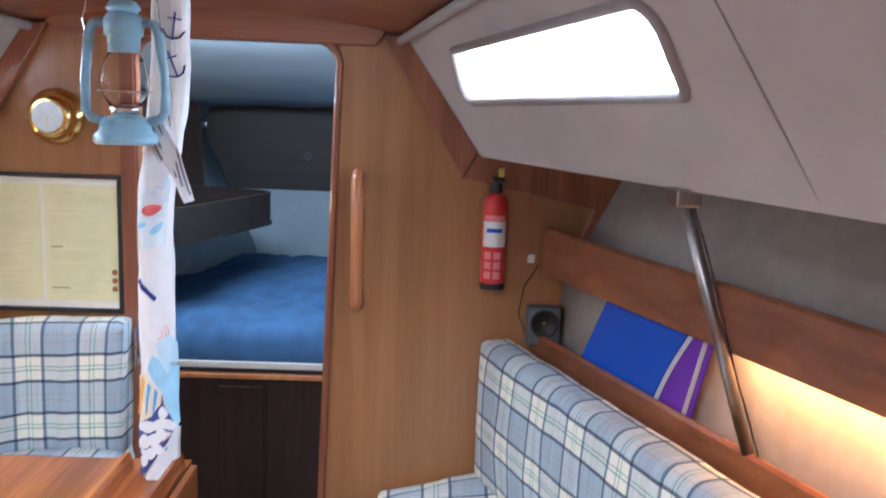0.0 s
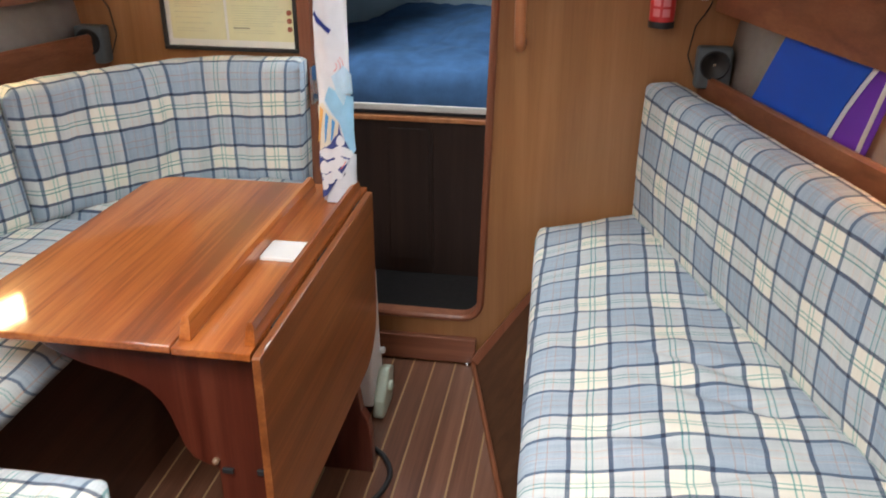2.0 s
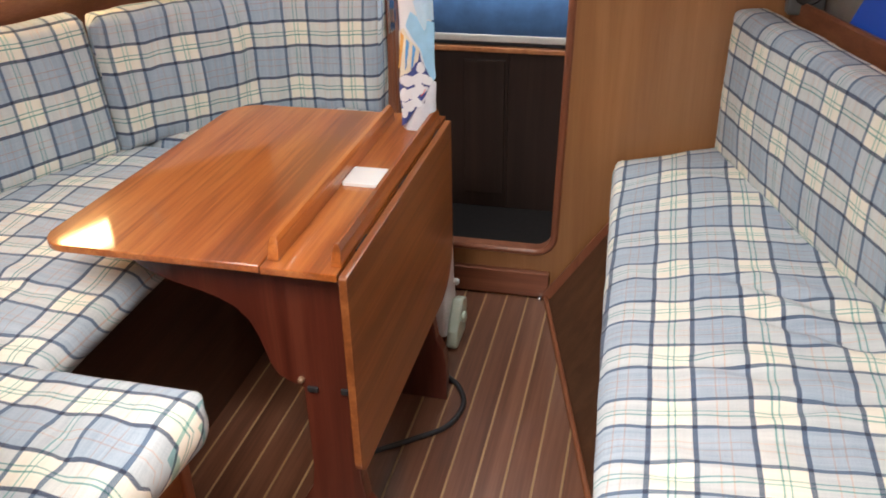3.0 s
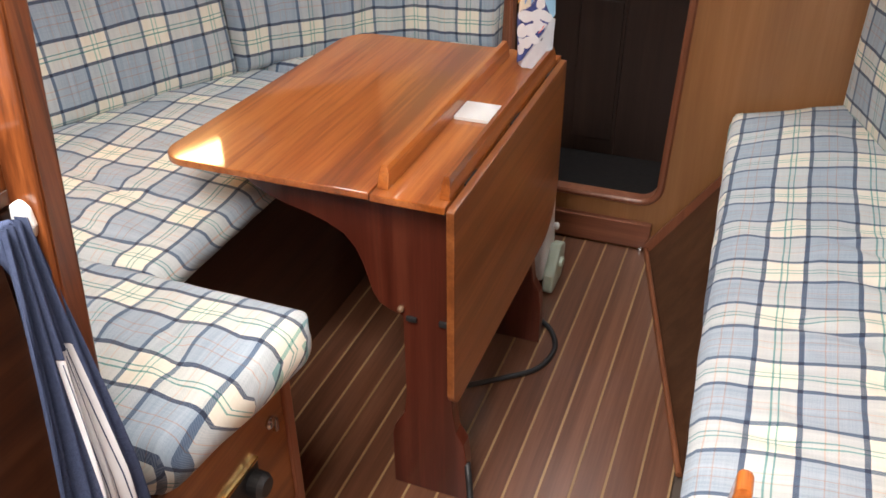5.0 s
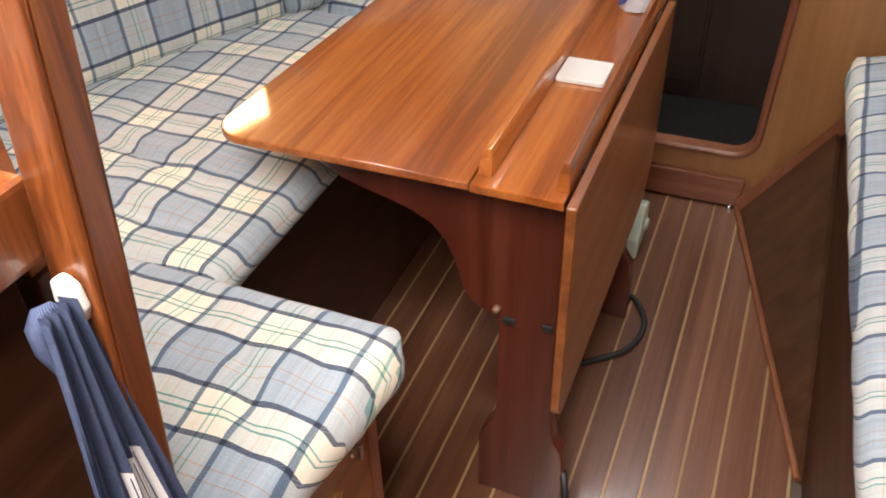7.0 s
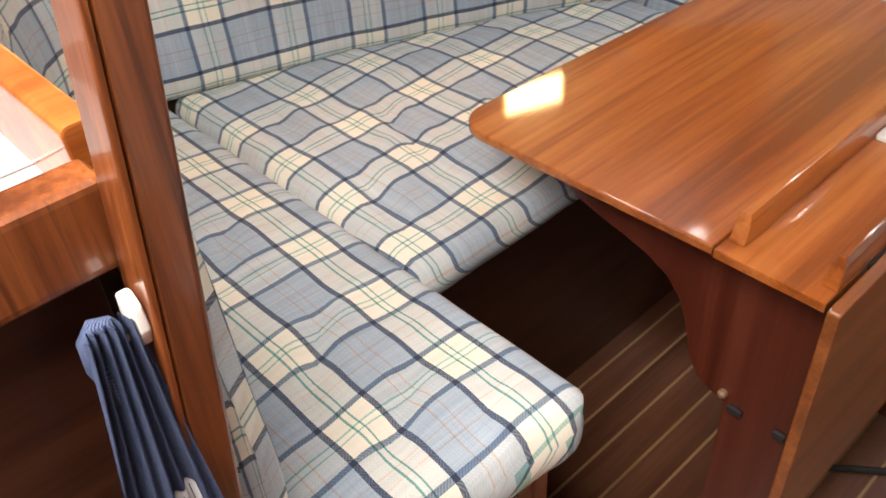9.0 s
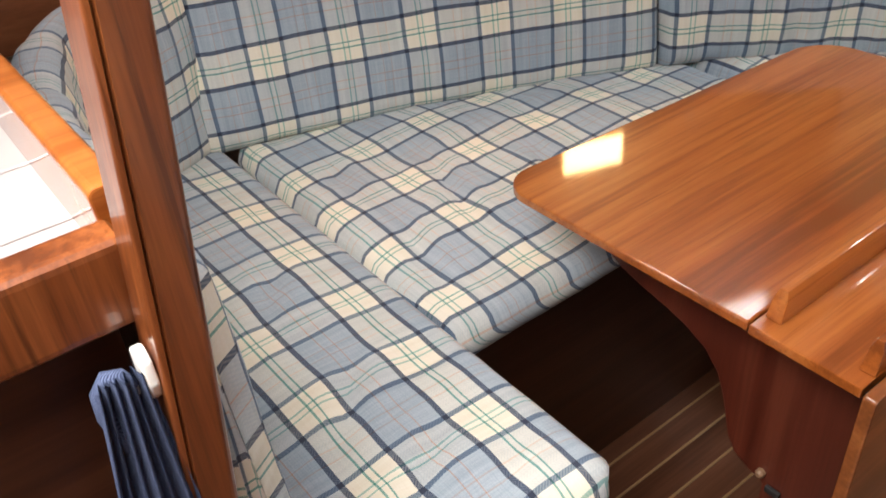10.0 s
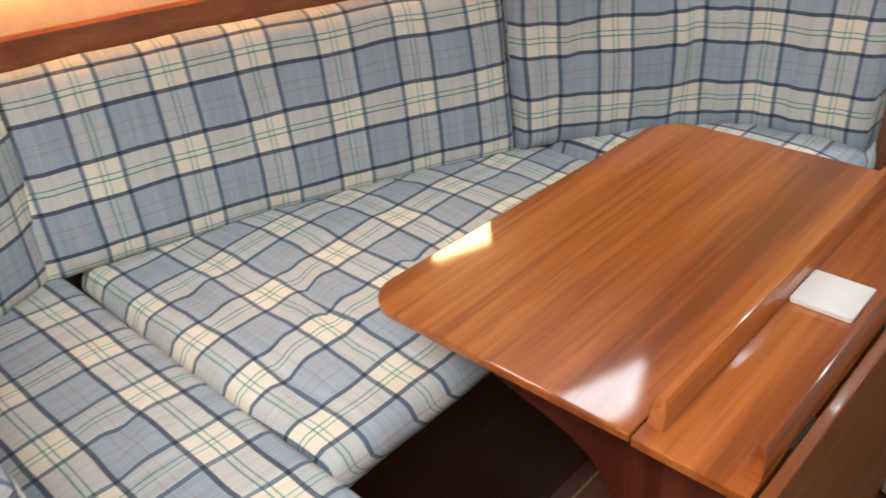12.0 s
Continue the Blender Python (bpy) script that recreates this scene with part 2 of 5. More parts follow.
GROUT = plain("reddish_grout", (0.36, 0.24, 0.24), 0.8, 0, 0.1, 60.0, 0.1)
SAGE = plain("pale_green_plastic", (0.52, 0.58, 0.46), 0.4, 0, 0.05, 14.0, 0.0)
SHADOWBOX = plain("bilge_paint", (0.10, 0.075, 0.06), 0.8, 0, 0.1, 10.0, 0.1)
PINSTRIPE = plain("cream_piping", (0.62, 0.58, 0.52), 0.85, 0, 0.05, 40.0, 0.1, 0.2)


def glass_material(name, tint=(1, 1, 1), rough=0.0):
    m, t, b = material(name)
    b.inputs["Base Color"].default_value = (*tint, 1)
    b.inputs["Transmission Weight"].default_value, b.inputs["Roughness"].default_value, b.inputs["IOR"].default_value = 1.0, rough, 1.45
    return m


GLASS = glass_material("clear_glass")
THIN_GLASS = glass_material("thin_lamp_glass")
THIN_GLASS.node_tree.nodes["Principled BSDF"].inputs["IOR"].default_value = 1.08
GLOW, glow_tree, glow_bsdf = material("warm_strip_light")
glow_bsdf.inputs["Emission Color"].default_value = (1.0, 0.47, 0.15, 1)
glow_bsdf.inputs["Emission Strength"].default_value = 54.0
LAMPGLOW, lamp_tree, lamp_bsdf = material("warm_lamp_diffuser")
lamp_bsdf.inputs["Emission Color"].default_value = (1.0, 0.68, 0.31, 1)
lamp_bsdf.inputs["Emission Strength"].default_value = 30.0
BRIGHT, bright_tree, bright_bsdf = material("overcast_daylight")
bright_bsdf.inputs["Emission Color"].default_value = (0.90, 0.96, 1.0, 1)
bright_bsdf.inputs["Emission Strength"].default_value = 11.0


# ---- mesh helpers ----
ORIGIN = {}


def thing(name, at, label, category, group="", kind=""):
    e = new(name)
    e.location = at
    e.empty_display_size = 0.05
    ORIGIN[e.name] = Vector(at)
    return tagged(e, label, category, group, kind)


def to_mesh(name, bm, mat, origin=(0, 0, 0), smooth=False):
    me = bpy.data.meshes.new(name)
    bmesh.ops.translate(bm, verts=bm.verts, vec=-Vector(origin))
    bm.normal_update()
    if smooth:
        for f in bm.faces:
            f.smooth = True
    bm.to_mesh(me)
    bm.free()
    for one in (mat if isinstance(mat, (list, tuple)) else [mat]):
        me.materials.append(one)
    return me


def part(name, bm, mat, parent, label="", smooth=False):
    """A mesh in world places as a part of a thing, or of a part of it."""
    at = ORIGIN[parent.name]
    ob = new(name, to_mesh(name, bm, mat, at, smooth))
    ob.parent = parent
    ORIGIN[ob.name] = at
    return tagged(ob, label)


def solo(name, bm, mat, label="", category="", group="", kind="", smooth=False, at=None):
    """A thing of one mesh, with its origin at its base."""
    if at is None:
        lo = [min(v.co[i] for v in bm.verts) for i in range(3)]
        hi = [max(v.co[i] for v in bm.verts) for i in range(3)]
        at = ((lo[0] + hi[0]) / 2, (lo[1] + hi[1]) / 2, lo[2])
    ob = new(name, to_mesh(name, bm, mat, at, smooth))
    ob.location = at
    ORIGIN[ob.name] = Vector(at)
    return tagged(ob, label, category, group, kind)


def box(x0, x1, y0, y1, z0, z1, bevel=0.0, seg=2, bm=None):
    bm = bm or bmesh.new()
    m = Matrix.LocRotScale(((x0 + x1) / 2, (y0 + y1) / 2, (z0 + z1) / 2), None, (abs(x1 - x0), abs(y1 - y0), abs(z1 - z0)))
    made = bmesh.ops.create_cube(bm, size=1.0, matrix=m)
    if bevel:
        edges = list({e for v in made["verts"] for e in v.link_edges})
        bmesh.ops.bevel(bm, geom=edges, offset=bevel, segments=seg, affect="EDGES", profile=0.6)
    return bm


def prism(points, axis, a, b, bevel=0.0, seg=2, bm=None):
    """A flat outline pushed from a to b along an axis. points: pairs in the two other axes, in the order x, y, z."""
    bm = bm or bmesh.new()
    def put(p, d):
        return {"x": (d, p[0], p[1]), "y": (p[0], d, p[1]), "z": (p[0], p[1], d)}[axis]
    lo = [bm.verts.new(put(p, a)) for p in points]
    hi = [bm.verts.new(put(p, b)) for p in points]
    n = len(points)
    faces = [bm.faces.new(lo), bm.faces.new(hi[::-1])]
    for i in range(n):
        faces.append(bm.faces.new((lo[i], lo[(i + 1) % n], hi[(i + 1) % n], hi[i])))
    bmesh.ops.recalc_face_normals(bm, faces=faces)
    if bevel:
        edges = list({e for f in faces[:2] for e in f.edges})
        bmesh.ops.bevel(bm, geom=edges, offset=bevel, segments=seg, affect="EDGES", profile=0.6)
    return bm


def quad_slab(corners, thick, bevel=0.0):
    """A flat panel through four places, thickened away from the room along its normal."""
    bm = bmesh.new()
    c = [Vector(p) for p in corners]
    nrm = (c[1] - c[0]).cross(c[3] - c[0]).normalized() * thick
    a = [bm.verts.new(p) for p in c]
    b = [bm.verts.new(p + nrm) for p in c]
    bm.faces.new(a), bm.faces.new(b[::-1])
    for i in range(4):
        bm.faces.new((a[i], a[(i + 1) % 4], b[(i + 1) % 4], b[i]))
    bmesh.ops.recalc_face_normals(bm, faces=bm.faces)
    if bevel:
        bmesh.ops.bevel(bm, geom=bm.edges[:], offset=bevel, segments=2, affect="EDGES")
    return bm


def tube(points, radius, sides=12, bm=None, closed=False, flat=1.0):
    """A round bar along a run of places; radius may be a list."""
    bm = bm or bmesh.new()
    pts = [Vector(p) for p in points]
    n = len(pts)
    radii = radius if isinstance(radius, (list, tuple)) else [radius] * n
    rings = []
    side = None
    for i, p in enumerate(pts):
        d = (pts[(i + 1) % n] - pts[i - 1]) if closed else (pts[min(i + 1, n - 1)] - pts[max(i - 1, 0)])
        d.normalize()
        if side is None:
            side = d.cross(Vector((0, 0, 1)))
            if side.length < 0.1:
                side = d.cross(Vector((0, 1, 0)))
        side = (side - d * side.dot(d)).normalized()
        up = d.cross(side)
        rings.append([bm.verts.new(p + (side * math.cos(a) + up * math.sin(a) * flat) * radii[i]) for a in [2 * math.pi * k / sides for k in range(sides)]])
    for i in range(n if closed else n - 1):
        r0, r1 = rings[i], rings[(i + 1) % n]
        for k in range(sides):
            bm.faces.new((r0[k], r0[(k + 1) % sides], r1[(k + 1) % sides], r1[k]))
    if not closed:
        bm.faces.new(rings[0][::-1]), bm.faces.new(rings[-1])
    bmesh.ops.recalc_face_normals(bm, faces=bm.faces)
    return bm


def lathe(profile, centre, axis="z", sides=32, bm=None):
    """A turned shape: pairs of radius and height along an axis."""
    bm = bm or bmesh.new()
    rings = []
    for r, h in profile:
        ring = []
        for k in range(sides):
            a = 2 * math.pi * k / sides
            p = {"z": (r * math.cos(a), r * math.sin(a), h), "y": (r * math.cos(a), h, r * math.sin(a)), "x": (h, r * math.cos(a), r * math.sin(a))}[axis]
            ring.append(bm.verts.new(Vector(p) + Vector(centre)))
        rings.append(ring)
    for r0, r1 in zip(rings, rings[1:]):
        for k in range(sides):
            bm.faces.new((r0[k], r0[(k + 1) % sides], r1[(k + 1) % sides], r1[k]))
    bm.faces.new(rings[0]), bm.faces.new(rings[-1])
    bmesh.ops.recalc_face_normals(bm, faces=bm.faces)
    return bm


def rounded(corners, radii, steps=6):
    """The outline of a polygon with rounded corners."""
    out = []
    n = len(corners)
    for i, (c, r) in enumerate(zip(corners, radii)):
        c, a, b = Vector(c), Vector(corners[i - 1]), Vector(corners[(i + 1) % n])
        if r <= 0:
            out.append(tuple(c))
            continue
        da, db = (a - c).normalized(), (b - c).normalized()
        half = da.angle(db) / 2
        cut = r / math.tan(half)
        p, q = c + da * cut, c + db * cut
        mid = c + (da + db).normalized() * (r / math.sin(half))
        a0 = math.atan2(p.y - mid.y, p.x - mid.x)
        a1 = math.atan2(q.y - mid.y, q.x - mid.x)
        while a1 - a0 > math.pi:
            a1 -= 2 * math.pi
        while a1 - a0 < -math.pi:
            a1 += 2 * math.pi
        for k in range(steps + 1):
            w = a0 + (a1 - a0) * k / steps
            out.append((mid.x + r * math.cos(w), mid.y + r * math.sin(w)))
    return out


def smooth_run(points, step=0.02):
    """Evenly spaced places on a rounded line through plan points."""
    pts = [Vector(p) for p in points]
    dense = []
    for i in range(len(pts) - 1):
        p0, p1, p2, p3 = pts[max(i - 1, 0)], pts[i], pts[i + 1], pts[min(i + 2, len(pts) - 1)]
        for k in range(24):
            s = k / 24
            dense.append(0.5 * (2 * p1 + (p2 - p0) * s + (2 * p0 - 5 * p1 + 4 * p2 - p3) * s * s + (3 * p1 - p0 - 3 * p2 + p3) * s ** 3))
    dense.append(pts[-1])
    run = [0.0]
    for a, b in zip(dense, dense[1:]):
        run.append(run[-1] + (b - a).length)
    count = max(2, int(run[-1] / step))
    out, j = [], 0
    for k in range(count + 1):
        want = run[-1] * k / count
        while j < len(run) - 2 and run[j + 1] < want:
            j += 1
        f = (want - run[j]) / max(run[j + 1] - run[j], 1e-9)
        out.append(dense[j].lerp(dense[j + 1], f))
    return out


def back_cushion(name, front, inward, thick, z0, z1, lean=0.0, seed=0.0, shift=(0.0, 0.0), wrinkle=0.004, fold=0.0, stretch=1.0, ends=(1.0, 1.0)):
    """An upright cushion along a plan line of its front face. inward: +1 when the room lies to the right of the line. lean: how far the top falls back."""
    bm = bmesh.new()
    uv = bm.loops.layers.uv.new("cloth")
    run = smooth_run(front, 0.014)
    n = len(run)
    h = z1 - z0
    r = min(0.032, thick * 0.42)
    # section: from the foot of the front face up, over the top and down the back
    sec = []
    for k in range(3):
        a = -math.pi / 2 + math.pi / 2 * k / 3
        sec.append((r - r * math.cos(a), r + r * math.sin(a)))
    rows = max(8, int(h / 0.018))
    for k in range(rows + 1):
        sec.append((0.0, r + (h - 2 * r) * k / rows))
    for k in range(1, 5):
        a = math.pi * k / 10
        sec.append((r - r * math.cos(a), h - r + r * math.sin(a)))
    for k in range(4):
        sec.append((r + (thick - 2 * r) * k / 3, h))
    for k in range(1, 5):
        a = math.pi / 2 * (1 - k / 4)
        sec.append((thick - r + r * math.cos(a), h - r + r * math.sin(a)))
    for k in range(1, 5):
        sec.append((thick, (h - r) * (1 - k / 4)))
    length = [0.0]
    for a, b in zip(sec, sec[1:]):
        length.append(length[-1] + math.hypot(b[0] - a[0], b[1] - a[1]))
    along = [0.0]
    for a, b in zip(run, run[1:]):
        along.append(along[-1] + (b - a).length)
    total = along[-1]
    grid = []
    for i, p in enumerate(run):
        d = (run[min(i + 1, n - 1)] - run[max(i - 1, 0)]).normalized()
        back = Vector((-d.y, d.x)) * inward
        edge = min(along[i], total - along[i])
        re = r * (ends[0] if along[i] < total / 2 else ends[1])
        tuck = re * (1 - math.sqrt(max(0.0, 1 - (1 - min(edge / re, 1)) ** 2)))
        row = []
        for (t, z) in sec:
            tt = min(max(t, tuck), thick - tuck) if tuck else t
            zz = min(max(z, 0.0), h - tuck * 0.8)
            puff = 0.014 * math.sin(math.pi * min(max(z / h, 0), 1)) * (1 - 2 * t / thick) * min(1, edge / 0.06)
            q = Vector((p.x, p.y)) + back * (tt - puff + lean * zz / h)
            w = noise.noise(Vector((along[i] * 9 + seed, zz * 7, t * 5 + seed))) * wrinkle
            w += noise.noise(Vector((along[i] * 26 + seed, zz * 5, seed))) * (wrinkle * 0.5 + fold)
            if fold > 0.008:
                gather = abs(noise.noise(Vector((along[i] * 17 + zz * 1.5, zz * 1.2, seed + 5)))) * min(1.0, max(0.0, (total - along[i] - 0.16) / 0.10))
                w += 0.018 * (0.5 - gather) * (0.35 + 0.65 * zz / h)
            q -= back * w * (1 if t < thick / 2 else -1)
            row.append(bm.verts.new((q.x, q.y, z0 + zz + noise.noise(Vector((along[i] * 8, seed, t * 9))) * 0.004 * (z > h / 2))))
        grid.append(row)
    for i in range(n - 1):
        for k in range(len(sec) - 1):
            f = bm.faces.new((grid[i][k], grid[i + 1][k], grid[i + 1][k + 1], grid[i][k + 1]))
            for loop, (a, b) in zip(f.loops, ((i, k), (i + 1, k), (i + 1, k + 1), (i, k + 1))):
                loop[uv].uv = (along[a] * stretch + shift[0], length[b] + shift[1])
    for row, s in ((grid[0], -1), (grid[-1], 1)):
        m = len(sec)
        half = m // 2
        for k in range(half):
            a, b, c, d = row[k], row[k + 1], row[m - 2 - k], row[m - 1 - k]
            if len({a, b, c, d}) < 4 or k + 1 >= m - 2 - k:
                break
            f = bm.faces.new((a, b, c, d))
            for loop, kk in zip(f.loops, (k, k + 1, m - 2 - k, m - 1 - k)):
                loop[uv].uv = ((0 if s < 0 else total * stretch) + s * sec[kk][0] + shift[0], sec[kk][1] + 0.018 + shift[1])
    bmesh.ops.recalc_face_normals(bm, faces=bm.faces)
    return bm


def seat_cushion(corners, z_at, thick, shift=(0.0, 0.0), seed=0.0, wrinkle=0.005, radii=(0.03, 0.03, 0.03, 0.03), cell=0.011, crown=0.012, under=0.035, stretch=(1.0, 1.0), creases=()):
    """A flat cushion over four plan corners in turn. z_at(x, y): the height of its top."""
    c = [Vector(p) for p in corners]
    nu = max(4, int(max((c[1] - c[0]).length, (c[2] - c[3]).length) / cell))
    nv = max(4, int(max((c[3] - c[0]).length, (c[2] - c[1]).length) / cell))
    bm = bmesh.new()
    uv = bm.loops.layers.uv.new("cloth")
    r = 0.034
    side = 6
    def lay(i, j):
        s, t = i / nu, j / nv
        return c[0] * (1 - s) * (1 - t) + c[1] * s * (1 - t) + c[2] * s * t + c[3] * (1 - s) * t
    centre = sum(c, Vector((0, 0))) / 4
    top = {}
    def push(i, j):
        """Rounds the four corners in plan."""
        p = lay(i, j)
        for q, a, b, rad in zip(c, (c[3], c[0], c[1], c[2]), (c[1], c[2], c[3], c[0]), radii):
            da, db = (a - q).normalized(), (b - q).normalized()
            ang = da.angle(db) / 2
            mid = q + (da + db).normalized() * (rad / math.sin(ang))
            v = p - mid
            if v.length > rad and (p - q).length < rad / math.tan(ang) * 1.05 and v.dot((q - mid)) > 0 and v.length > 1e-6:
                if (p - q).dot(da) < rad / math.tan(ang) and (p - q).dot(db) < rad / math.tan(ang):
                    p = mid + v.normalized() * rad
        return p
    lengths = ((c[1] - c[0]).length, (c[3] - c[0]).length)
    for i in range(nu + 1):
        for j in range(nv + 1):
            p = push(i, j)
            e = min(i / nu * lengths[0], (1 - i / nu) * lengths[0], j / nv * lengths[1], (1 - j / nv) * lengths[1])
            drop = r - math.sqrt(max(0.0, r * r - (r - min(e, r)) ** 2))
            z = z_at(p.x, p.y) - drop * 0.8 + crown * min(1, e / 0.12)
            w = noise.noise(Vector((p.x * 4.5 + seed, p.y * 4.5, seed))) * wrinkle * 1.2
            w += abs(noise.noise(Vector((p.x * 9 + p.y * 4 + seed, p.y * 8 - p.x * 3, seed + 3)))) * -wrinkle * 0.8
            for x0, y0, x1, y1, deep in creases:
                a, b = Vector((x0, y0)), Vector((x1, y1))
                s = min(1.0, max(0.0, (p - a).dot(b - a) / (b - a).length_squared))
                d = (p - a.lerp(b, s)).length + 0.006 * noise.noise(Vector((p.x * 30, p.y * 30, x0)))
                taper = math.sin(math.pi * min(0.95, max(0.05, s)))
                w += deep * taper * (0.6 * math.exp(-((d - 0.032) / 0.020) ** 2) - 0.7 * math.exp(-(d / 0.014) ** 2))
            top[i, j] = bm.verts.new((p.x, p.y, z + w * min(1, e / 0.03)))
    for i in range(nu):
        for j in range(nv):
            f = bm.faces.new((top[i, j], top[i + 1, j], top[i + 1, j + 1], top[i, j + 1]))
            for loop in f.loops:
                loop[uv].uv = (loop.vert.co.x * stretch[0] + shift[0], loop.vert.co.y * stretch[1] + shift[1])
    ring = [(i, 0) for i in range(nu)] + [(nu, j) for j in range(nv)] + [(i, nv) for i in range(nu, 0, -1)] + [(0, j) for j in range(nv, 0, -1)]
    levels = [[top[k] for k in ring]]
    for s in range(1, side + 1):
        f = s / side
        row = []
        for k in ring:
            v = top[k].co
            out = Vector((v.x, v.y)) - centre
            out = Vector((0.0, 0.0)) if out.length < 1e-6 else out.normalized()
            bulge = 0.010 * math.sin(math.pi * f) - under * f ** 1.6
            bulge += noise.noise(Vector((v.x * 14, v.y * 14, f * 2 + seed))) * 0.004 * math.sin(math.pi * f)
            row.append(bm.verts.new((v.x + out.x * bulge, v.y + out.y * bulge, v.z - (thick - 0.02) * f)))
        levels.append(row)
    m = len(ring)
    for s in range(side):
        for k in range(m):
            a, b = levels[s][k], levels[s][(k + 1) % m]
            d, e = levels[s + 1][k], levels[s + 1][(k + 1) % m]
            f = bm.faces.new((b, a, d, e))
            i0, j0 = ring[k]
            i1, j1 = ring[(k + 1) % m]
            on_u = (j0 == j1)
            for loop, (v0, lev) in zip(f.loops, ((levels[0][(k + 1) % m], s), (levels[0][k], s), (levels[0][k], s + 1), (levels[0][(k + 1) % m], s + 1))):
                down = (thick - 0.02) * lev / side
                outv = Vector((v0.co.x, v0.co.y)) - centre
                if on_u:
                    loop[uv].uv = (v0.co.x * stretch[0] + shift[0], v0.co.y * stretch[1] + shift[1] + (down if outv.y > 0 else -down))
                else:
                    loop[uv].uv = (v0.co.x * stretch[0] + shift[0] + (down if outv.x > 0 else -down), v0.co.y * stretch[1] + shift[1])
    bm.faces.new(levels[-1])
    bmesh.ops.recalc_face_normals(bm, faces=bm.faces)
    return bm


# ---- lines of the hull: the boat's centre line lies at x = -0.235 ----
MID = -0.235
BULK = 2.6


def flare(y):
    """How much wider the boat is at y than at the main bulkhead."""
    d = BULK - y
    return 0.35 * d if d < 1 else 0.35 + 0.38 * (1 - math.exp(-(d - 1) * 0.9))


def stbd(x, y):
    return x + flare(y)


def mirror(x):
    return 2 * MID - x


STATIONS = [2.6, 2.3, 2.0, 1.7, 1.4, 1.1, 0.8, 0.4, 0.0, -0.5]


def skin(section, thick, sign, stations=STATIONS):
    """A lining swept along the hull. section: pairs (x at the bulkhead, z); sign -1 for the port side."""
    bm = bmesh.new()
    inner, outer = [], []
    for y in stations:
        a, b = [], []
        for x, z in section:
            xx = stbd(x, y) if sign > 0 else mirror(stbd(x, y))
            zz = z(y) if callable(z) else z
            a.append(bm.verts.new((xx, y, zz)))
            b.append(bm.verts.new((xx + sign * thick, y, zz + 0.004)))
        inner.append(a), outer.append(b)
    for grid in (inner, outer):
        for r0, r1 in zip(grid, grid[1:]):
            for k in range(len(section) - 1):
                bm.faces.new((r0[k], r0[k + 1], r1[k + 1], r1[k]))
    for k in range(len(section) - 1):
        for s in (0, -1):
            bm.faces.new((inner[s][k], inner[s][k + 1], outer[s][k + 1], outer[s][k]))
    for k in (0, -1):
        for i in range(len(stations) - 1):
            bm.faces.new((inner[i][k], inner[i + 1][k], outer[i + 1][k], outer[i][k]))
    bmesh.ops.recalc_face_normals(bm, faces=bm.faces)
    return bm


def rail(x, z0, z1, thick, sign, y0, y1, bevel=0.004, count=10):
    """A board on edge that follows the hull."""
    bm = bmesh.new()
    rings = []
    for k in range(count + 1):
        y = y0 + (y1 - y0) * k / count
        a = stbd(x, y)
        ring = [(a, z0), (a + thick, z0), (a + thick, z1 - bevel), (a + thick - bevel, z1), (a + bevel, z1), (a, z1 - bevel)]
        rings.append([bm.verts.new((px if sign > 0 else mirror(px), y, pz)) for px, pz in ring])
    for r0, r1 in zip(rings, rings[1:]):
        for k in range(6):
            bm.faces.new((r0[k], r0[(k + 1) % 6], r1[(k + 1) % 6], r1[k]))
    bm.faces.new(rings[0]), bm.faces.new(rings[-1])
    bmesh.ops.recalc_face_normals(bm, faces=bm.faces)
    return bm


# ---- structure ----
def fill_between(loops, place, depth):
    """A plate with holes: closed outlines in the plane, set by place(a, b) and thickened by depth."""
    bm = bmesh.new()
    edges = []
    for loop in loops:
        vs = [bm.verts.new(place(*p)) for p in loop]
        edges += [bm.edges.new((a, b)) for a, b in zip(vs, vs[1:] + vs[:1])]
    bmesh.ops.triangle_fill(bm, use_beauty=True, edges=edges)
    made = bmesh.ops.extrude_face_region(bm, geom=bm.faces[:])
    bmesh.ops.translate(bm, vec=depth, verts=[v for v in made["geom"] if isinstance(v, bmesh.types.BMVert)])
    bmesh.ops.recalc_face_normals(bm, faces=bm.faces)
    return bm


def roof_z(y):
    return 1.597 + 0.08 * (BULK - y)


def roof_x(y):
    return 0.202 + 0.78 * flare(y)


DOOR_L, DOOR_R, DOOR_B, DOOR_T = -0.43, 0.046, 0.152, 1.575
door_hole = rounded([(DOOR_L, DOOR_B), (DOOR_R - 0.036, DOOR_B), (DOOR_R, DOOR_T), (DOOR_L, DOOR_T)], (0.05,) * 4, 8)
bulk_outline = [(-1.32, -0.05), (0.85, -0.05), (0.85, 1.335), (0.41, 1.335), (0.22, 1.63), (-0.69, 1.63), (-0.88, 1.335), (-1.32, 1.335)]
bulkhead = solo("wall_forward", fill_between([bulk_outline, door_hole], lambda a, b: (a, BULK, b), (0, 0.025, 0)), VENEER,
                "golden-brown veneered main bulkhead with a rounded doorway", "bulkhead", kind="structure", at=(0, 0, 0))


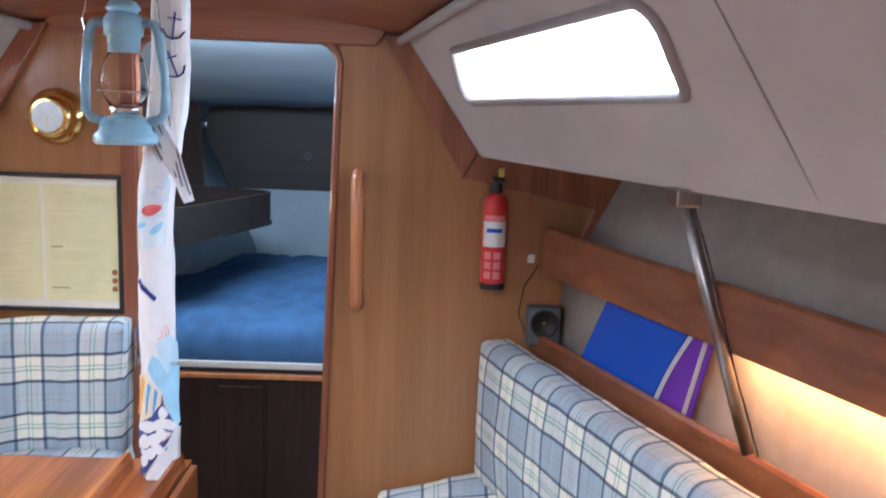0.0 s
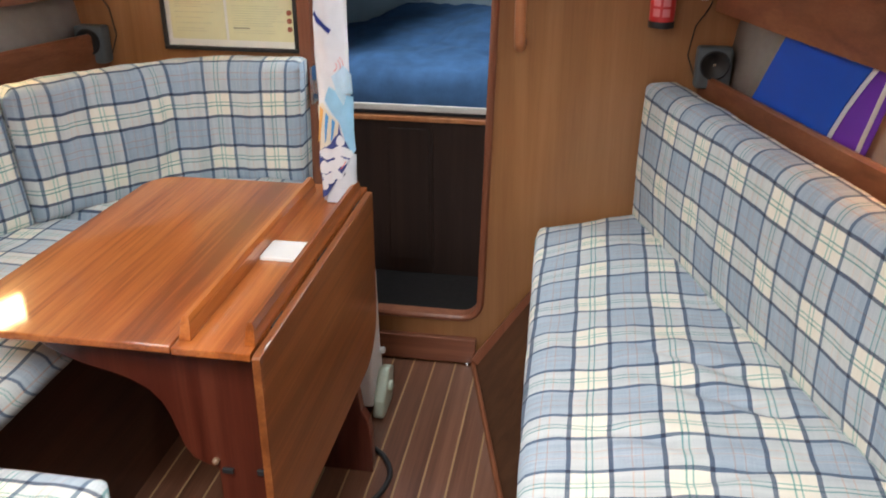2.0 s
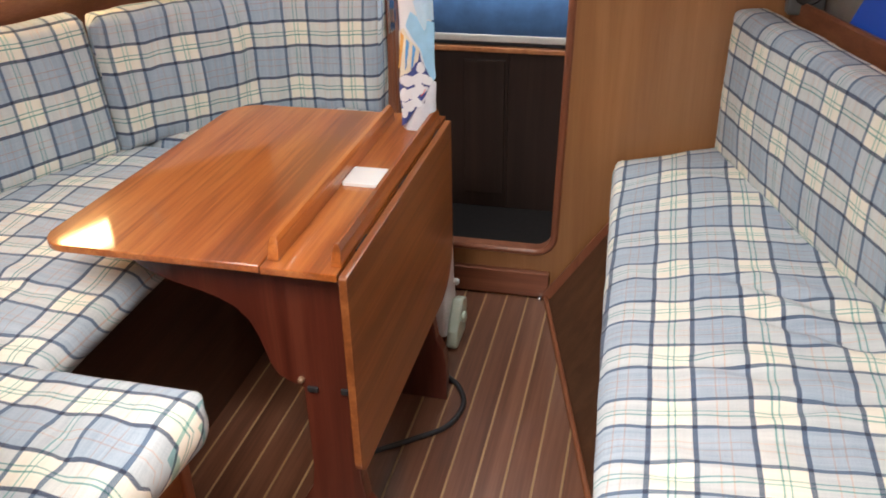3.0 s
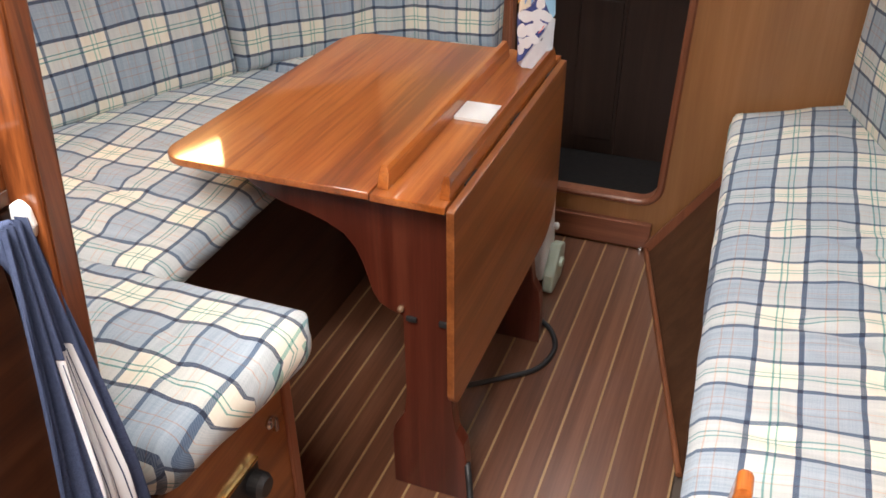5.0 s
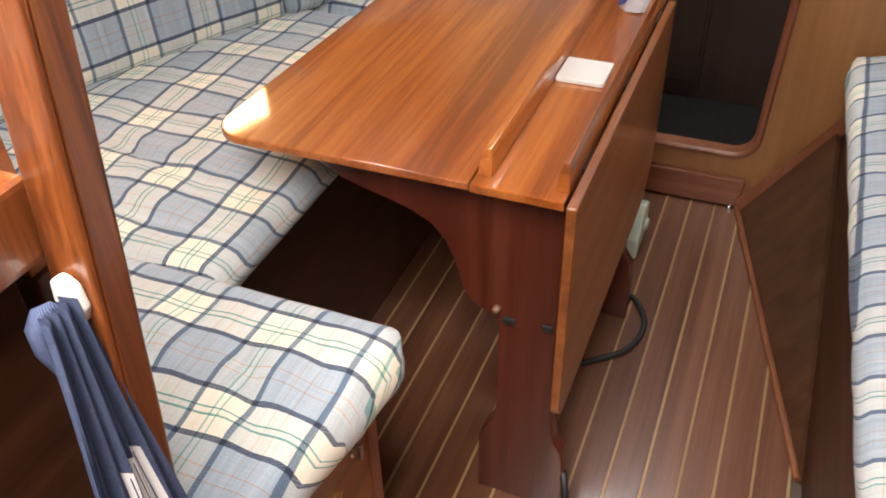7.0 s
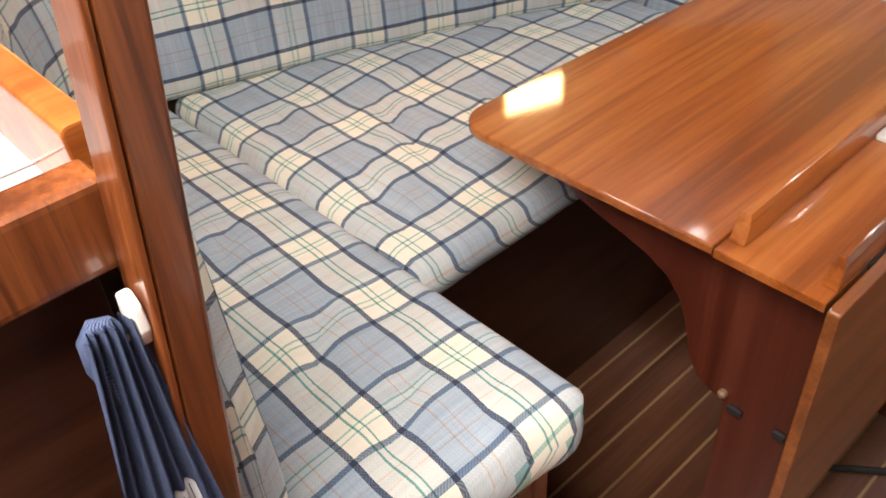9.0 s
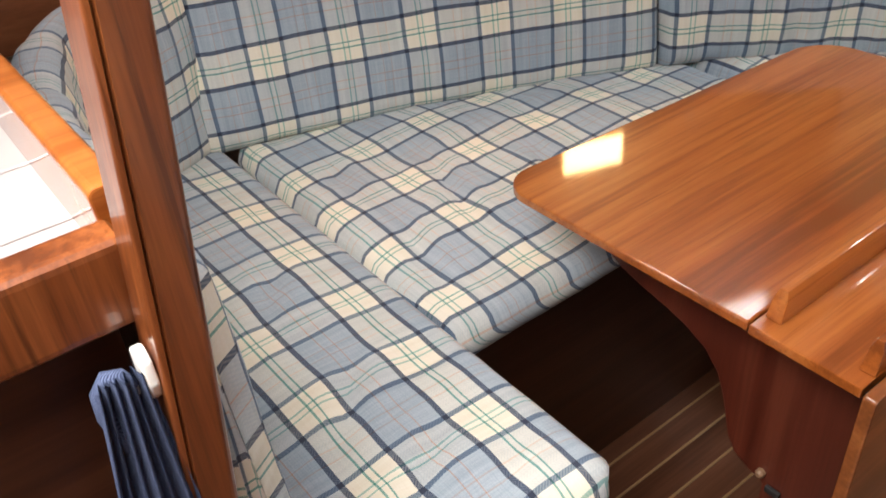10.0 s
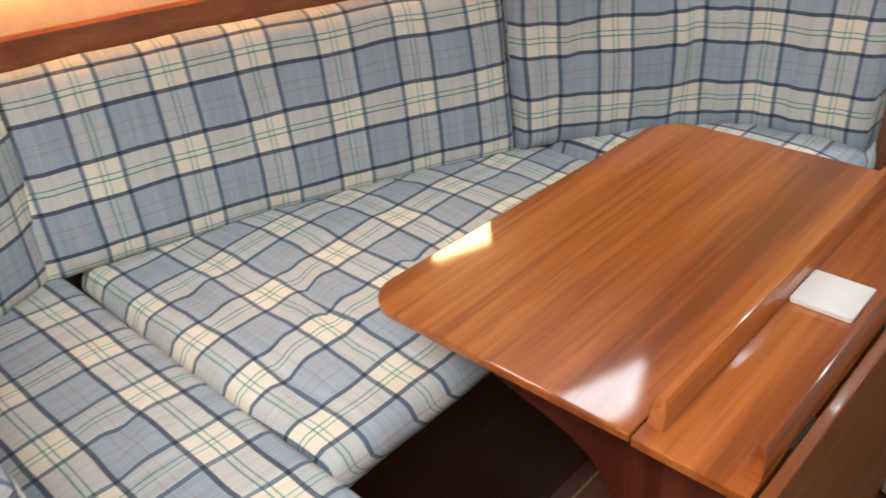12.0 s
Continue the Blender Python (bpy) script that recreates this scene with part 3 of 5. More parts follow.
def moulding(outline, y, width, proud, name, mat, parent):
    """A rounded bead round an opening."""
    bm = bmesh.new()
    n = len(outline)
    prof = [(-0.002, 0.030), (-0.002, -proud * 0.6), (width * 0.25, -proud), (width * 0.7, -proud), (width, -proud * 0.35), (width, 0.0)]
    rings = []
    for i, p in enumerate(outline):
        a, b = Vector(outline[i - 1]), Vector(outline[(i + 1) % n])
        d = (b - a).normalized()
        out = Vector((d.y, -d.x))
        rings.append([bm.verts.new((p[0] + out.x * w, y + h, p[1] + out.y * w)) for w, h in prof])
    for i in range(n):
        r0, r1 = rings[i], rings[(i + 1) % n]
        for k in range(len(prof) - 1):
            bm.faces.new((r0[k], r0[k + 1], r1[k + 1], r1[k]))
    bmesh.ops.recalc_face_normals(bm, faces=bm.faces)
    return part(name, bm, mat, parent)


moulding(door_hole, BULK, 0.018, 0.010, "door_moulding", TRIM, bulkhead)
part("plinth", box(-0.43, 0.010, 2.578, 2.5995, 0.004, 0.083, 0.003), TRIM_X, bulkhead)

# timber beams that edge the bulkhead
beam = thing("trim", (MID, BULK, 1.3), "mahogany beam trim edging the forward bulkhead", "trim", kind="structure")


def slant(points, name):
    part(name, prism(points, "y", BULK - 0.022, BULK - 0.0005, 0.004), TRIM, beam)
    part(name, prism([(mirror(x), z) for x, z in points], "y", BULK - 0.022, BULK - 0.0005, 0.004), TRIM, beam)


slant([(0.160, 1.597), (0.355, 1.269), (0.393, 1.330), (0.214, 1.597)], "side_beam")
slant([(0.357, 1.266), (0.68, 1.200), (0.655, 1.125), (0.715, 1.125), (0.752, 1.318), (0.396, 1.330)], "knee")
part("top_beam", prism([(-0.63, 1.60), (-0.61, 1.572), (0.14, 1.572), (0.16, 1.60), (0.14, 1.655), (-0.61, 1.655)], "y", BULK - 0.028, BULK - 0.0005, 0.004), TRIM_X, beam)
part("door_post", box(-0.4685, -0.4335, 2.584, 2.5992, 0.12, 1.571, 0.003), TRIM, beam, "narrow upright trim beside the doorway")

# hull sides, side decks and coachroof
hull_section = [(0.50, 0.02), (0.57, 0.30), (0.598, 0.85), (0.622, 1.01), (0.665, 1.13), (0.735, 1.27), (0.76, 1.335)]
for sign, side in ((1, "starboard"), (-1, "port")):
    solo("wall_" + side, skin(hull_section, 0.03, sign), HULL, "cream foam-lined inside of the hull", "hull lining", kind="structure", at=(0, 0, 0), smooth=True)
    solo("side_deck_" + side, skin([(0.393, 1.324), (0.56, 1.326), (0.78, 1.328)], 0.02, sign), LINER, "grey-beige vinyl underside of the side deck", "ceiling lining", kind="structure", at=(0, 0, 0))


def side_at(sign):
    def place(y, z):
        f = (z - 1.32) / (roof_z(y) - 1.32)
        x = stbd(0.393, y) * (1 - f) + roof_x(y) * f
        return (x if sign > 0 else mirror(x), y, z)
    return place


YS = [2.6, 2.2, 1.8, 1.4, 1.0, 0.6, 0.2, -0.5]
side_outline = [(y, 1.32) for y in YS] + [(y, roof_z(y)) for y in reversed(YS)]
window_outline = rounded([(2.475, 1.447), (2.35, 1.553), (1.622, 1.578), (1.668, 1.458)], (0.022, 0.022, 0.03, 0.022), 6)
for sign, side in ((1, "starboard"), (-1, "port")):
    place = side_at(sign)
    solo("coachroof_side_" + side, fill_between([side_outline, window_outline], place, (sign * 0.03, 0, 0.012)), LINER,
         "grey-beige vinyl-lined coachroof side with a long window", "ceiling lining", kind="structure", at=(0, 0, 0))
    win = thing("window_1" if sign > 0 else "window_2", place(2.05, 1.45), "long tapered cabin window with a grey rubber rim", "window", kind="structure")
    pts = [Vector(place(y, z)) for y, z in window_outline]
    part("window_frame", tube(pts, 0.011, 8, closed=True, flat=0.8), plain("window_rubber", (0.33, 0.30, 0.29), 0.6, 0, 0.06, 30, 0.1), win, smooth=True)
    pane = part("pane", fill_between([window_outline], lambda y, z: Vector(place(y, z)) + Vector((sign * 0.010, 0, 0.004)), (sign * 0.005, 0, 0.002)), GLASS, win)
    pane.visible_shadow = False
    far = [Vector(place(y, z)) + Vector((sign * 0.042, 0, 0.017)) for y, z in ((2.597, 1.385), (1.50, 1.385), (1.50, 1.625), (2.597, 1.585))]
    solo("backdrop_" + side, quad_slab(far, 0.006 if sign < 0 else -0.006), BRIGHT, "white hazy daylight outside the window", "backdrop", kind="structure", at=(0, 0, 0))
    # seam in the lining and bead along the roof edge
    solo("trim_seam_" + side, tube([Vector(place(1.545 - 0.04 * k / 6, 1.33 + (1.60 - 1.33) * k / 6)) - Vector((sign * 0.001, 0, 0)) for k in range(7)], 0.0022, 6), plain("dark_seam", (0.22, 0.20, 0.20), 0.7), "dark stitched seam in the vinyl lining", "seam", kind="structure")
    solo("trim_rail_" + side, tube([(roof_x(y) - 0.012 if sign > 0 else mirror(roof_x(y) - 0.012), y, roof_z(y) - 0.014) for y in (2.57, 2.2, 1.8, 1.4, 1.0, 0.5)], 0.011, 10), plain("grey_rail", (0.42, 0.41, 0.40), 0.5),
         "grey track along the edge of the coachroof ceiling", "trim", kind="structure", smooth=True)

ceiling = bmesh.new()
rows = []
for y in (2.62, 2.2, 1.8, 1.4, 1.1, 0.92):
    row = []
    for k in range(9):
        f = k / 8
        x = mirror(roof_x(y)) * (1 - f) + roof_x(y) * f
        row.append(ceiling.verts.new((x, y, roof_z(y) + 0.045 * math.sin(math.pi * f))))
    rows.append(row)
for r0, r1 in zip(rows, rows[1:]):
    for k in range(8):
        ceiling.faces.new((r0[k], r0[k + 1], r1[k + 1], r1[k]))
up = bmesh.ops.extrude_face_region(ceiling, geom=ceiling.faces[:])
bmesh.ops.translate(ceiling, vec=(0, 0, 0.03), verts=[v for v in up["geom"] if isinstance(v, bmesh.types.BMVert)])
bmesh.ops.recalc_face_normals(ceiling, faces=ceiling.faces)
solo("ceiling", ceiling, TRIM_X, "reddish-brown timber-lined cabin ceiling", "ceiling", kind="structure", at=(0, 0, 0))
# Unseen strips added to bound the hatch opening that lets daylight in.
for sx in (1, -1):
    a, b = MID + sx * 0.36, (roof_x(0) if sx > 0 else mirror(roof_x(0))) + sx * 0.06
    solo("ceiling_side", box(min(a, b), max(a, b), -0.52, 0.918, 1.735, 1.765), LINER, "unseen vinyl lining added beside the companion hatch", "ceiling", kind="structure")
# Unseen wall added behind the viewpoint; daylight enters only through its opening.
aft_hole = [(-0.53, 0.75), (0.06, 0.75), (0.06, 1.80), (-0.53, 1.80)]
solo("wall_aft", fill_between([[(-1.75, -0.05), (1.3, -0.05), (1.3, 1.83), (-1.75, 1.83)], aft_hole], lambda a, b: (a, -0.5, b), (0, -0.03, 0)), VENEER,
     "unseen veneered aft wall added to close the cabin round the companionway", "bulkhead", kind="structure", at=(0, 0, 0))

floor = solo("floor", box(-1.3, 0.9, -0.5, 2.66, -0.06, -0.012), SHADOWBOX, "teak and holly cabin sole of narrow planks", "floor", kind="structure", at=(0, 0, 0))

# ---- forward cabin seen through the doorway ----
# Floor colour taken to near black to hold the shade inside the doorway.
solo("ground_forepeak", prism([(-0.98, 2.627), (0.51, 2.627), (0.28, 3.3), (-0.10, 3.97), (-0.37, 3.97), (-0.75, 3.3)], "z", 0.10, 0.15), plain("shade_black_floor", (0.016, 0.013, 0.012), 0.95, 0, 0.2, 60.0, 0.3, 0.1), "forward cabin floor, coloured near black for its shade", "floor", kind="structure")
for sx in (1, -1):
    def fx(v):
        return v if sx > 0 else mirror(v)
    bm = bmesh.new()
    g = []
    for y, w, c in ((2.62, 0.72, 1.635), (2.95, 0.64, 1.58), (3.3, 0.48, 1.50), (3.65, 0.30, 1.43), (4.0, 0.10, 1.40)):
        g.append([bm.verts.new((fx(w - 0.20), y, 0.14)), bm.verts.new((fx(w - 0.16), y, 0.84)), bm.verts.new((fx(w - 0.05), y, 1.10)), bm.verts.new((fx(w + 0.06), y, c - 0.06)), bm.verts.new((fx(w + 0.02), y, c))])
    for r0, r1 in zip(g, g[1:]):
        for k in range(4):
            bm.faces.new((r0[k], r0[k + 1], r1[k + 1], r1[k]))
    o = bmesh.ops.extrude_face_region(bm, geom=bm.faces[:])
    bmesh.ops.translate(bm, vec=(sx * 0.03, 0, 0), verts=[v for v in o["geom"] if isinstance(v, bmesh.types.BMVert)])
    bmesh.ops.recalc_face_normals(bm, faces=bm.faces)
    solo("wall_forepeak_" + ("starboard" if sx > 0 else "port"), bm, FORE, "blue-grey lined side of the forward cabin", "hull lining", kind="structure", at=(0, 0, 0), smooth=True)
bm = bmesh.new()
g = []
for y, w, c in ((2.62, 0.76, 1.635), (2.95, 0.68, 1.58), (3.3, 0.52, 1.50), (3.65, 0.34, 1.43), (4.02, 0.14, 1.40)):
    g.append([bm.verts.new((mirror(w) * (1 - k / 6) + w * k / 6, y, c + 0.02 * math.sin(math.pi * k / 6))) for k in range(7)])
for r0, r1 in zip(g, g[1:]):
    for k in range(6):
        bm.faces.new((r0[k], r0[k + 1], r1[k + 1], r1[k]))
o = bmesh.ops.extrude_face_region(bm, geom=bm.faces[:])
bmesh.ops.translate(bm, vec=(0, 0, 0.03), verts=[v for v in o["geom"] if isinstance(v, bmesh.types.BMVert)])
bmesh.ops.recalc_face_normals(bm, faces=bm.faces)
solo("ceiling_forepeak", bm, DECKHEAD, "blue-grey lined deckhead of the forward cabin", "ceiling", kind="structure", at=(0, 0, 0), smooth=True)
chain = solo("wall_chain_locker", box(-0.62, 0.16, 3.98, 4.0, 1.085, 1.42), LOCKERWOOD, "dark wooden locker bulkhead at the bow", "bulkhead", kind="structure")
solo("wall_bow", box(-0.62, 0.16, 3.982, 4.0, 0.68, 1.084), FORE, "blue-grey lining below the bow locker", "hull lining", kind="structure")
part("finger_hole", lathe([(0.022, -0.004), (0.024, 0.0), (0.012, 0.002)], (-0.213, 3.978, 1.228), "y", 20), BLACK, chain)

berth = thing("berth", (MID, 2.84, 0.15), "dark wooden berth locker with a pale edge strip", "berth")
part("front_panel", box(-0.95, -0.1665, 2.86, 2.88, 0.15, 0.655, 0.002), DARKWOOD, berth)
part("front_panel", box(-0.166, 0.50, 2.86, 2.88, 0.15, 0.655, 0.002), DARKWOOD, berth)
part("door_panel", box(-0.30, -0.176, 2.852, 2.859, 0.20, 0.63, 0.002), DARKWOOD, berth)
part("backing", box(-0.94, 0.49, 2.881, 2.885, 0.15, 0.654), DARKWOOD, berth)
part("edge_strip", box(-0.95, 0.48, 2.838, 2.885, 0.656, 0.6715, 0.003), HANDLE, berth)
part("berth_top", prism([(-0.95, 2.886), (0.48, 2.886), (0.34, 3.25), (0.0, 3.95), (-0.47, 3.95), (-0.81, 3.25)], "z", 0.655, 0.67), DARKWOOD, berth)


def berth_z(x, y):
    """The bedding swells towards the starboard bow."""
    return 0.808 + 0.050 * math.exp(-(((x - 0.02) / 0.22) ** 2 + ((y - 3.55) / 0.30) ** 2)) + 0.012 * math.sin(3.0 * x + 4.0 * y)


mat_a = thing("mattress", (-0.24, 3.3, 0.672), "thick blue berth mattress with cream piping, softly rumpled", "mattress")
part("cover", seat_cushion([(-0.90, 2.862), (0.44, 2.862), (-0.02, 3.93), (-0.45, 3.93)], berth_z, 0.118, seed=1.0, wrinkle=0.022, cell=0.02, under=0.0,
     creases=((-0.30, 2.95, -0.15, 3.5, 0.010), (0.02, 3.0, 0.10, 3.35, 0.008), (-0.05, 3.05, -0.22, 3.25, 0.007))), NAVYCLOTH, mat_a, smooth=True)
part("under_pad", box(-0.90, 0.44, 2.852, 3.2, 0.672, 0.7045, 0.006), plain("charcoal_pad", (0.035, 0.037, 0.045), 0.9), mat_a)
part("piping", box(-0.90, 0.44, 2.842, 2.8515, 0.686, 0.706, 0.003), PINSTRIPE, mat_a, "cream piping")
shelf = thing("shelf", (-0.75, 3.2, 1.1), "dark brown wooden berth shelf with a raised front", "shelf")
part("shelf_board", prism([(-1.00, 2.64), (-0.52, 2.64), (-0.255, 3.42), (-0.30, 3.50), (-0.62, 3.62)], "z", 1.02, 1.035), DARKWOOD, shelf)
bm = bmesh.new()
edge = smooth_run([(-0.53, 2.62), (-0.40, 2.98), (-0.275, 3.36), (-0.262, 3.43), (-0.30, 3.50), (-0.45, 3.56), (-0.60, 3.60)], 0.03)
front = [[bm.verts.new((p.x, p.y, z)) for z in (1.018, 1.122, 1.128)] for p in edge]
for r0, r1 in zip(front, front[1:]):
    for k in range(2):
        bm.faces.new((r0[k], r1[k], r1[k + 1], r0[k + 1]))
bmesh.ops.recalc_face_normals(bm, faces=bm.faces)
bmesh.ops.solidify(bm, geom=bm.faces[:], thickness=0.014)
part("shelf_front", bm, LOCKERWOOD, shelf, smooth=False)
# Dark panel added for the niche's shade; the lining behind it is pale.
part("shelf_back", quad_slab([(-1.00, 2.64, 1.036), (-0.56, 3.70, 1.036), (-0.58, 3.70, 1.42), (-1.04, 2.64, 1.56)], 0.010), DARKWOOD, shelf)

# ---- saloon shelves ----
for sign, side in ((1, "starboard"), (-1, "port")):
    y_aft = 0.5 if sign > 0 else 1.0
    fid = thing("shelf", (stbd(0.56, 2.0) if sign > 0 else mirror(stbd(0.56, 2.0)), 2.0, 0.80), "varnished mahogany shelf with a raised front rail behind the settee back", "shelf", "saloon shelves")
    part("front_rail", rail(0.545, 0.775, 0.888 if sign > 0 else 0.938, 0.018, sign, 2.598, y_aft, 0.006, 16), TRIM_Y, fid)
    part("shelf_board", rail(0.5635, 0.826, 0.840, 0.042, sign, 2.598, y_aft, 0.001, 16), TRIM_Y, fid)
    brd = thing("locker_board", (stbd(0.556, 2.0) if sign > 0 else mirror(stbd(0.556, 2.0)), 2.0, 1.04), "wide varnished mahogany board along the hull side", "board", "upper boards")
    part("board", rail(0.552, 1.040, 1.152, 0.018, sign, 2.575, y_aft, 0.006, 16), TRIM_Y, brd)
    part("ledge", rail(0.5705, 1.062, 1.074, 0.075, sign, 2.575, y_aft, 0.001, 16), TRIM_Y, brd)
    lamp = thing("strip_light", (stbd(0.60, 1.6) if sign > 0 else mirror(stbd(0.60, 1.6)), 1.6, 1.04), "warm strip light tucked under the upper board", "lamp", "strip lights")
    part("tube", rail(0.5715, 1.046, 1.0615, 0.012, sign, 1.93, 1.15, 0.002, 8), GLOW, lamp)

reading = thing("reading_lamp", (-1.165, 2.14, 1.045), "small warm reading lamp fixed to the upper board", "lamp")
yaw = math.atan(0.35)
bm = box(-0.006, 0.006, -0.082, 0.082, -0.042, 0.042, 0.004)
bmesh.ops.transform(bm, matrix=Matrix.Translation((mirror(stbd(0.543, 2.14)), 2.14, 1.084)) @ Matrix.Rotation(-yaw, 4, "Z"), verts=bm.verts)
part("housing", bm, BRASS, reading)
bm = box(0.0062, 0.010, -0.074, 0.074, -0.036, 0.036, 0.001)
bmesh.ops.transform(bm, matrix=Matrix.Translation((mirror(stbd(0.543, 2.14)), 2.14, 1.084)) @ Matrix.Rotation(-yaw, 4, "Z"), verts=bm.verts)
part("diffuser", bm, LAMPGLOW, reading)

# ---- starboard settee ----
settee = thing("settee_base", (0.4, 1.8, 0.0), "varnished plywood settee locker with a slanted toe panel", "settee", "settees")
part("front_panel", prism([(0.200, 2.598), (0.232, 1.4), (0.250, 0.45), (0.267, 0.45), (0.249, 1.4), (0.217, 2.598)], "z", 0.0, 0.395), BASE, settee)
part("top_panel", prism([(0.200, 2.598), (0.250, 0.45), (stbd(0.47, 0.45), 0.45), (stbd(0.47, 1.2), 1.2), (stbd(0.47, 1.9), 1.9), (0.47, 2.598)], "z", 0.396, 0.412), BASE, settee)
bm = bmesh.new()
tri = [Vector(p) for p in ((0.008, 2.585, 0.0), (0.217, 1.740, 0.0), (0.185, 2.585, 0.275))]
nv = (tri[1] - tri[0]).cross(tri[2] - tri[0]).normalized() * 0.015
nv = nv if nv.x < 0 else -nv
front = [bm.verts.new(p) for p in tri]
rear = [bm.verts.new(p - nv) for p in tri]
bm.faces.new(front), bm.faces.new(rear[::-1])
for i in range(3):
    bm.faces.new((front[i], front[(i + 1) % 3], rear[(i + 1) % 3], rear[i]))
bmesh.ops.recalc_face_normals(bm, faces=bm.faces)
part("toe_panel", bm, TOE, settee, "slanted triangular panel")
part("edge_trim", tube([tri[0] + Vector((-0.004, -0.006, 0.006)), tri[1] + Vector((-0.004, 0, 0.006))], 0.007, 8), TRIM_Y, settee)
part("edge_trim", quad_slab([(0.000, 2.5755, 0.028), (0.020, 2.5755, 0.004), (0.212, 2.5755, 0.285), (0.192, 2.5755, 0.310)], 0.009), TRIM, settee)
part("bolt", lathe([(0.009, 0.0), (0.009, 0.008), (0.005, 0.012)], (-0.012, 2.572, 0.0), "z", 14), CHROME, settee, "small metal bolt head")


def seat_z(x, y):
    back = stbd(0.43, y)
    return 0.462 + 0.062 * min(1.0, max(0.0, (x - 0.2) / (back - 0.2)))


def stbd_corner(y, gap=0.0):
    return (stbd(0.45, y) + gap, y)


seat = solo("seat_cushion", seat_cushion([(0.168, 2.585), (0.225, 1.15), stbd_corner(1.15), stbd_corner(2.585)], seat_z, 0.085, (0.024, 0.1044), 2.0, 0.010, (0.035, 0.03, 0.02, 0.02), stretch=(0.93, 0.98),
            creases=((0.36, 1.96, 0.64, 1.80, 0.010), (0.42, 1.82, 0.68, 1.70, 0.011), (0.28, 1.70, 0.52, 1.60, 0.008), (0.40, 1.52, 0.66, 1.60, 0.010), (0.24, 1.42, 0.46, 1.36, 0.007))), PLAID_SEAT,
            "blue and cream plaid settee seat cushion, slightly creased", "cushion", "seat cushions", smooth=True)
solo("back_cushion", back_cushion("back_cushion", [(stbd(0.405, y), y) for y in (2.585, 2.2, 1.8, 1.4, 1.15)], 1, 0.095, 0.490, 0.868, 0.0, 3.0, (0.1383, 0.1335), stretch=0.905), PLAID,
     "blue and cream plaid settee back cushion leaning on the shelf rail", "cushion", "back cushions", smooth=True)

# ---- port settee round the table ----
pbase = thing("settee_base", (-0.85, 1.8, 0.0), "varnished plywood locker under the U-shaped settee", "settee", "settees")
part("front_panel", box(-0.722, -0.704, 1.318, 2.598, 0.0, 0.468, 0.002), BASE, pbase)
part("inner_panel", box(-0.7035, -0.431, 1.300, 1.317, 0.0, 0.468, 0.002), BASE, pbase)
# Lighter veneer than its neighbours, to carry the light on the aisle end.
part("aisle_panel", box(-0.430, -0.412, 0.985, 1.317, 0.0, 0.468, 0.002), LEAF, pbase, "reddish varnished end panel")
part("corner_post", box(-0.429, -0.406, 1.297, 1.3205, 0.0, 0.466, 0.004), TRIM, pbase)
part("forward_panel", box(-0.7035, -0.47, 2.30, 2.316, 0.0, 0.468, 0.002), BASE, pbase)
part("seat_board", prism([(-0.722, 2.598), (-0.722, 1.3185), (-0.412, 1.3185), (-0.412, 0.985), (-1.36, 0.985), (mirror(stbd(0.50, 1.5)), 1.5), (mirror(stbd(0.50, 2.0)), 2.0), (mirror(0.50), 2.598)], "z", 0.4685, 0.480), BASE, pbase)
lock = thing("locker_latch", (-0.41, 1.256, 0.37), "small chrome push latch on the locker panel", "latch")
part("plate", lathe([(0.011, 0.0), (0.011, 0.004), (0.008, 0.007)], (-0.412, 1.256, 0.380), "x", 18), CHROME, lock)
part("thumb_turn", box(-0.405, -0.396, 1.252, 1.260, 0.367, 0.393, 0.002), CHROME, lock)
sw = thing("switch_box", (-0.41, 1.15, 0.28), "black rotary switch on a brass-edged plate", "switch")
part("plate", box(-0.4118, -0.406, 1.085, 1.205, 0.255, 0.352, 0.002), BLACK, sw)
part("edge", box(-0.4118, -0.403, 1.085, 1.205, 0.3525, 0.358, 0.001), BRASS, sw, "bright brass edge")
part("knob", lathe([(0.022, 0.0), (0.022, 0.018), (0.016, 0.026)], (-0.406, 1.185, 0.318), "x", 20), BLACK, sw)

solo("seat_cushion", seat_cushion([(-0.628, 2.20), (-0.634, 1.318), (-1.335, 1.346), (mirror(stbd(0.50, 2.2)), 2.20)], lambda x, y: 0.568, 0.074, (0.018, 0.107), 5.0, 0.010, (0.02, 0.012, 0.02, 0.02), under=0.052,
     creases=((-1.05, 1.58, -0.78, 1.50, 0.010), (-0.98, 1.74, -0.72, 1.68, 0.008), (-0.92, 1.43, -0.70, 1.37, 0.008), (-1.15, 1.44, -0.98, 1.40, 0.006))), PLAID_SEAT,
     "blue and cream plaid seat cushion along the hull side, rumpled", "cushion", "seat cushions", smooth=True)
solo("seat_cushion", seat_cushion([(-0.44, 2.575), (-0.44, 2.208), (mirror(stbd(0.50, 2.21)), 2.208), (mirror(stbd(0.40, 2.575)), 2.575)], lambda x, y: 0.578, 0.10, (0.0, 0.07), 8.0, 0.006), PLAID,
     "blue and cream plaid seat cushion against the forward bulkhead", "cushion", "seat cushions", smooth=True)
